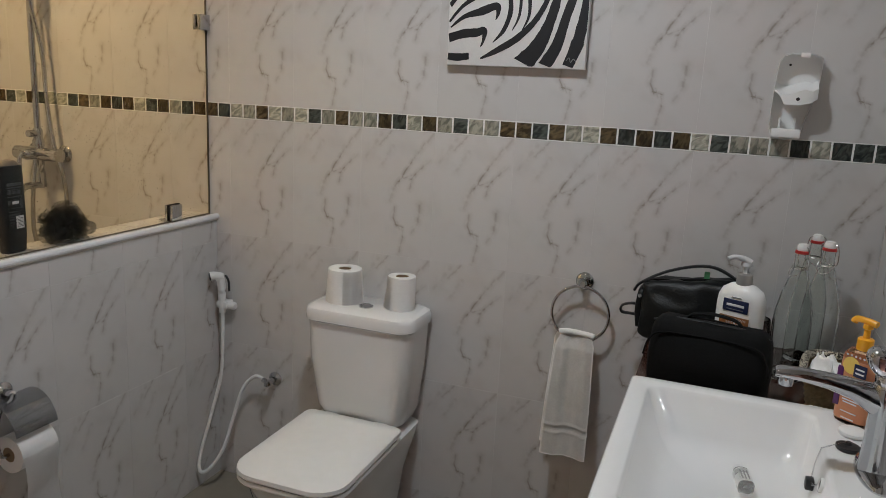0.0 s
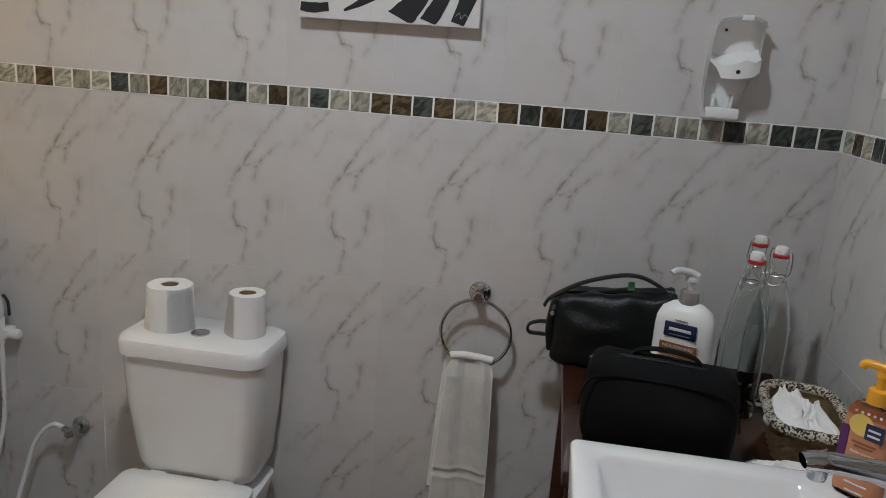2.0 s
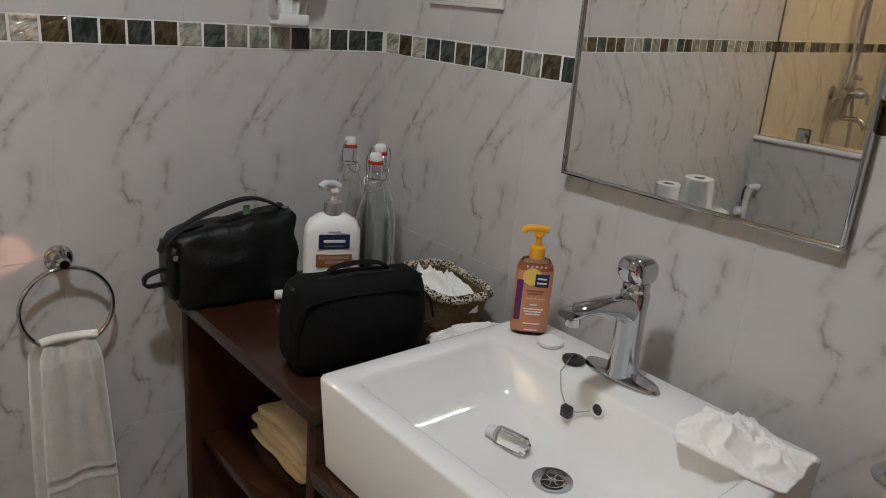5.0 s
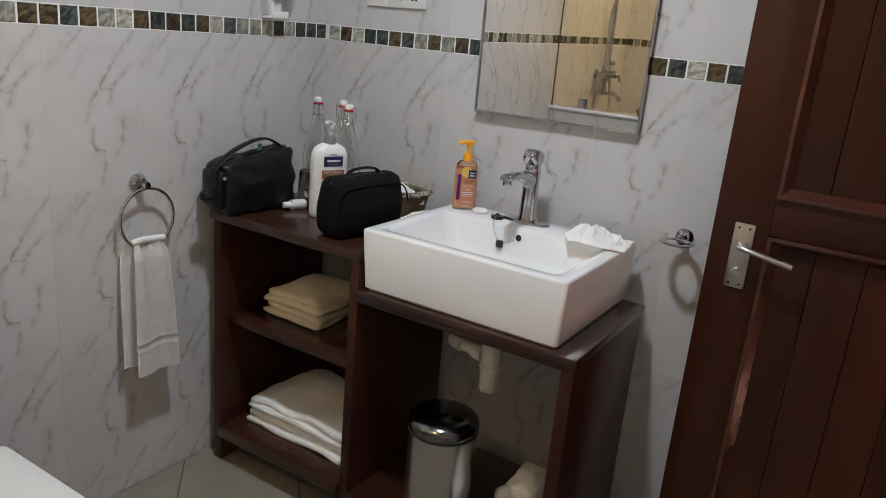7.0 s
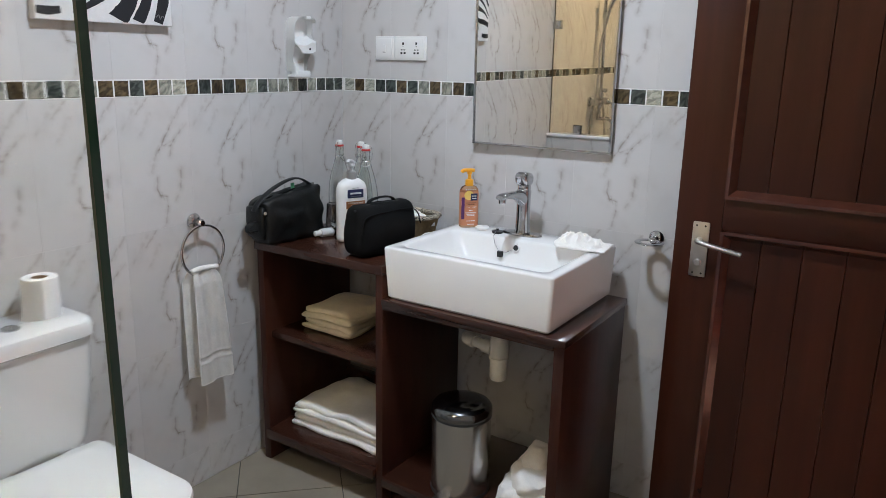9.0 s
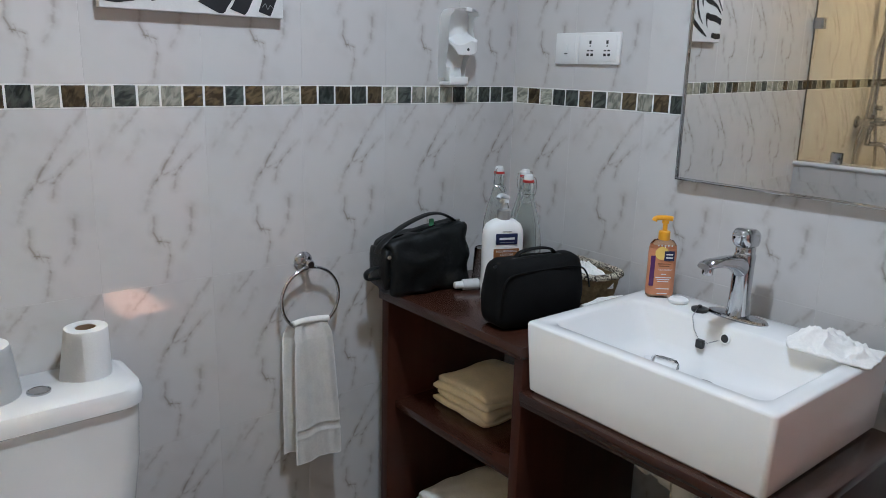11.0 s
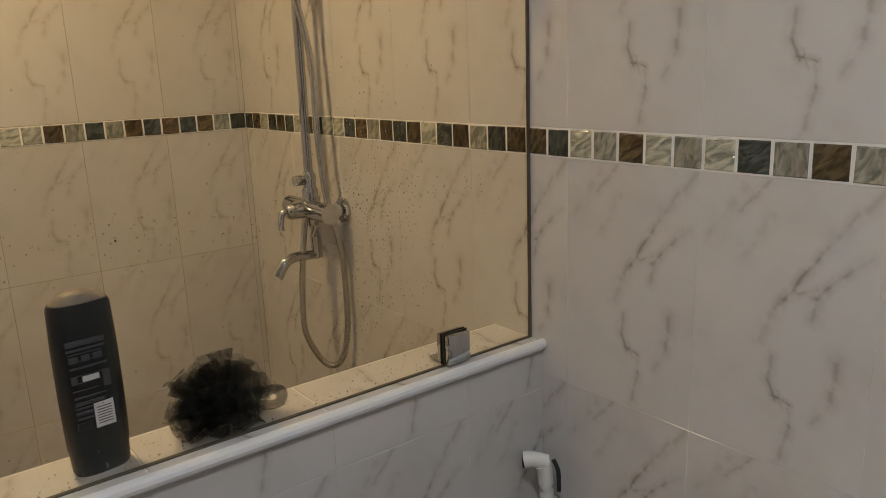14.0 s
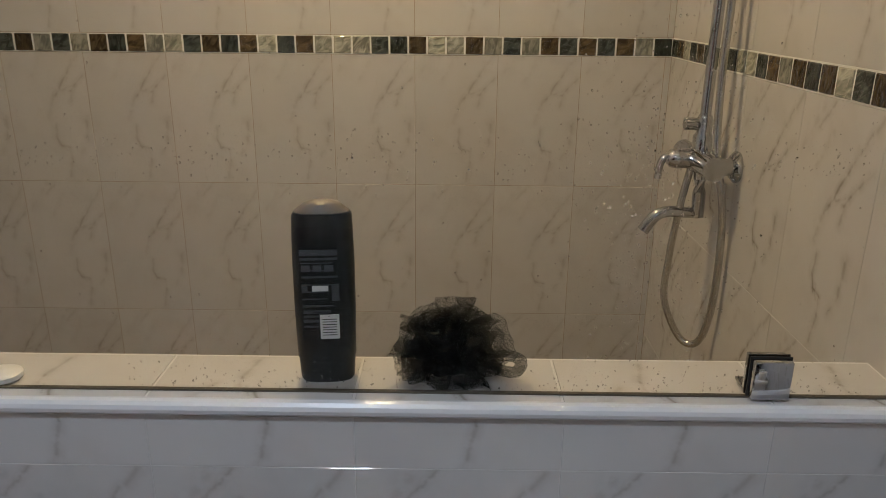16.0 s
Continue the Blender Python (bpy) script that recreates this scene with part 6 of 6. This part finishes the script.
def build_trap():
    s = thing("basin_trap", (-0.325, -0.912, 0.462), "white plastic bottle trap under the basin", "drain trap")
    part("tail_pipe", lathe([(0.017, 0.12), (0.017, 0.2415)], 20), PLASTIC_C, s)
    part("cup", lathe([(0.014, 0), (0.024, 0.003), (0.0275, 0.010), (0.0285, 0.070), (0.0325, 0.072), (0.0325, 0.078), (0.0295, 0.080), (0.0295, 0.125), (0.027, 0.142)], 26), PLASTIC_C, s)
    part("nut", lathe([(0.025, 0.140), (0.0275, 0.143), (0.0275, 0.160), (0.020, 0.164)], 12), PLASTIC_C, s)
    part("waste_pipe", tube([(0, 0.01, 0.098), (0, 0.05, 0.104), (0.0, 0.098, 0.112), (0.02, 0.118, 0.114), (0.06, 0.124, 0.114), (0.322, 0.126, 0.110)], 0.0165, 16, smooth_n=6), PLASTIC_C, s)
    part("coupling", tube([(0, 0.026, 0.1005), (0, 0.056, 0.105)], 0.0225, 12, smooth_n=1), PLASTIC_C, s)
    part("elbow", tube([(-0.006, 0.088, 0.110), (0.002, 0.118, 0.114), (0.03, 0.1225, 0.114)], 0.0205, 16, smooth_n=5), PLASTIC_C, s)
    part("wall_rose", lathe([(0.03, 0), (0.03, 0.006), (0.02, 0.01)], 20), PLASTIC_C, s).matrix_local = pose(0.3245, 0.126, 0.110, 0, -90, 0)


PLASTIC_C = material("aged_white_plastic", (0.76, 0.72, 0.63), 0.4, var=0.1, scale=20)
build_trap()

t = thing("glass_tumbler", (-0.272, -0.190, 0.828), "clear glass tumbler standing upside down on the shelf", "tumbler")
part("glass", lathe([(0.034, 0), (0.0345, 0.003), (0.028, 0.105), (0.026, 0.108), (0.0255, 0.103), (0.0315, 0.004), (0.0315, 0.0)], 30), GLASS, t)
t = thing("travel_bottle", (-0.352, -0.200, 0.843), "small clear travel bottle with a white cap lying on the shelf", "bottle", rz=-20)
b = part("body", lathe([(0.014, 0), (0.015, 0.003), (0.015, 0.045), (0.008, 0.052)], 20), CLEAR_P, t)
b.matrix_local = pose(-0.005, 0, 0, 0, 90, 0)
part("cap", lathe([(0.0095, 0), (0.010, 0.002), (0.010, 0.022), (0.008, 0.024)], 18), PLASTIC_W, t).matrix_local = pose(-0.005, 0, 0, 0, -90, 0)
t = thing("miniature_bottle", (-0.303, -0.792, 0.8015), "small clear miniature bottle lying in the basin", "bottle", rz=-80)
t.scale = (1.25, 1.1, 1.1)
b = part("body", lathe([(0.0120, 0), (0.0125, 0.003), (0.0125, 0.040), (0.007, 0.046)], 20, power=3), GLASS, t)
b.matrix_local = pose(-0.005, 0, 0.003, 0, 90, 0)
part("cap", lathe([(0.0085, 0), (0.009, 0.002), (0.009, 0.016), (0.007, 0.018)], 18), CLEAR_P, t).matrix_local = pose(-0.003, 0, 0.003, 0, -90, 0)
for i in range(3):
    part("label_bar", box((0.006, -0.006 + i * 0.005, 0.0155), (0.030, -0.004 + i * 0.005, 0.0162)), GREY_P, t, smooth=False)
t = thing("soap_disc", (-0.128, -0.722, 0.890), "small round white soap lying on the basin rim", "soap")
part("soap", lathe([(0.020, 0), (0.0235, 0.003), (0.0235, 0.008), (0.019, 0.0115), (0.006, 0.0125)], 28), PLASTIC_W, t)

# ---- ceiling lamps ----
for nm, x, y, m, lab in (("ceiling_lamp", -0.98, -0.95, LAMP_GLOW, "round white ceiling lamp over the room"), ("ceiling_lamp", -2.72, -0.85, LAMP_WARM, "round warm ceiling lamp over the shower")):
    t = thing(nm, (x, y, 2.5), lab, "ceiling lamp", "ceiling lamps")
    part("body", lathe([(0.135, 0), (0.135, -0.03), (0.125, -0.035)], 36), PLASTIC_W, t)
    part("diffuser", lathe([(0.122, -0.034), (0.118, -0.042), (0.08, -0.046), (0.01, -0.048)], 36), m, t)

# ---- tiles of the walls and the floor ----
MORTAR = material("white_mortar", (0.82, 0.82, 0.79), 0.8, var=0.12, scale=50, bump=0.0006, bump_scale=90)
tile_wall(wall_toilet, (-3.27, 0, 0), (1, 0, 0), (0, -1, 0), 3.27, 0.04)
tile_wall(wall_mirror, (0, 0, 0), (0, -1, 0), (-1, 0, 0), 2.2, 0.235)
SHOWER_ROWS = ((0.0, 0.188, 0.2), (0.188, 0.577, 0.0), (0.577, 0.966, 0.0), (0.966, 1.32, 0.0), (1.37, 1.76, 0.0), (1.76, 2.15, 0.0), (2.15, 2.5, 0.0))
tile_wall(wall_shower, (-3.27, -2.2, 0), (0, 1, 0), (1, 0, 0), 2.2, 0.184, 0.2222, SHOWER_ROWS, gap=0.0011, mat=SHOWER_TILE)
tile_wall(wall_door, (-0.95, -2.2, 0), (-1, 0, 0), (0, 1, 0), 2.32, 0.0)
LOW = ((0.0, 0.09, 0.31), (0.09, 0.489, 0.0), (0.489, 0.888, 0.0), (0.888, 0.962, 0.0))
tile_wall(low_wall, (-2.041, -1.67, 0), (0, 1, 0), (1, 0, 0), 1.67, 0.181, 0.2618, LOW)
tile_wall(low_wall, (-2.172, 0, 0), (0, -1, 0), (-1, 0, 0), 1.67, 0.181, 0.2618, LOW)
for par, lo, hi in ((wall_toilet, (-3.27, -0.0004, 1.3204), (0.0, 0.003, 1.3696)), (wall_mirror, (-0.0004, -2.2, 1.3204), (0.003, -0.001, 1.3696)), (wall_shower, (-3.273, -2.2, 1.3204), (-3.2696, -0.001, 1.3696))):
    part("border_grout", box(lo, hi), MORTAR, par, smooth=False)
mosaic_run(wall_toilet, (0, 0, 0), (1, 0, 0), (0, -1, 0), "BDLLBLLLDLBLLBDLBL", -2.076, 0.0500)
mosaic_run(wall_toilet, (0, 0, 0), (1, 0, 0), (0, -1, 0), "DLLBBDBLLBDBDBLDLLLDLDDD", -1.175, 0.0489)
mosaic_run(wall_toilet, (0, 0, 0), (1, 0, 0), (0, -1, 0), "DBLDBDLBDLLDBLBDBLDBLDB", -3.27, 0.0519)
mosaic_run(wall_mirror, (0, 0, 0), (0, -1, 0), (-1, 0, 0), "LBLDDBDLBLBDBDDBDLBLDBBDLBDDBDLBDBBLDLBDBLDL", 0.012, 0.0497)
mosaic_run(wall_shower, (-3.27, -2.2, 0), (0, 1, 0), (1, 0, 0), "LBDLDBLLDBLDLBDBLLDBDBLDBLLLDDBLLBLDLBDBDBLD", 0.0, 0.05)
mosaic_run(wall_door, (-0.95, -2.2, 0), (-1, 0, 0), (0, 1, 0), "LBDLDBLLDBLDLBDBLLDBDBLDBLLLDDBLLBLDLBDBDBLD", 0.0, 0.0502)

# ledge tiles
m = plane_matrix((-2.168, 0, 0.982), (0, -1, 0), (0, 0, 1))
x = 0.181 - 0.2618
while x < 1.67:
    a, b = max(0.002, x), min(1.668, x + 0.2618)
    place("tile", tile_mesh(a - x + 0.002, b - x - 0.002, 0.003, 0.123, TILE), low_wall, m @ Matrix.Translation((x, 0, 0)))
    x += 0.2618


def clip_polygon(poly, axis, limit, keep_less):
    out = []
    for p, q in zip(poly, poly[1:] + poly[:1]):
        ip, iq = (p[axis] <= limit) == keep_less, (q[axis] <= limit) == keep_less
        if ip:
            out.append(p)
        if ip != iq:
            u = (limit - p[axis]) / (q[axis] - p[axis])
            out.append((p[0] + u * (q[0] - p[0]), p[1] + u * (q[1] - p[1])))
    return out


def floor_tiles():
    s, g = 0.354, 0.002
    c = math.sqrt(0.5)
    for i in range(-14, 15):
        for j in range(-14, 15):
            # joints lie along x - y = -0.595 and x + y = -0.93
            u0, v0 = -0.595 * c + i * s, -0.93 * c + j * s
            quad = [((u + v) * c, (v - u) * c) for u, v in ((u0 + g, v0 + g), (u0 + s - g, v0 + g), (u0 + s - g, v0 + s - g), (u0 + g, v0 + s - g))]
            for axis, limit, less in ((0, -0.002, True), (0, -2.039, False), (1, -0.002, True), (1, -2.2, False)):
                quad = clip_polygon(quad, axis, limit, less)
                if len(quad) < 3:
                    break
            if len(quad) < 3:
                continue
            cx, cy = sum(p[0] for p in quad) / len(quad), sum(p[1] for p in quad) / len(quad)
            n = len(quad)
            verts = [(x - cx, y - cy, 0) for x, y in quad] + [(x - cx, y - cy, -0.003) for x, y in quad]
            me = bpy.data.meshes.new("tile")
            me.from_pydata(verts, [], [tuple(range(n))] + [(k, (k + 1) % n, n + (k + 1) % n, n + k) for k in range(n)])
            me.materials.append(FLOOR_TILE)
            place("tile", me, floor, Matrix.Translation((cx, cy, 0)))


floor_tiles()
structure("floor_shower", box((-3.27, -2.2, -0.004), (-2.172, 0.0, 0.002)), FLOOR_TILE, "grey-beige tiled shower floor", "floor")
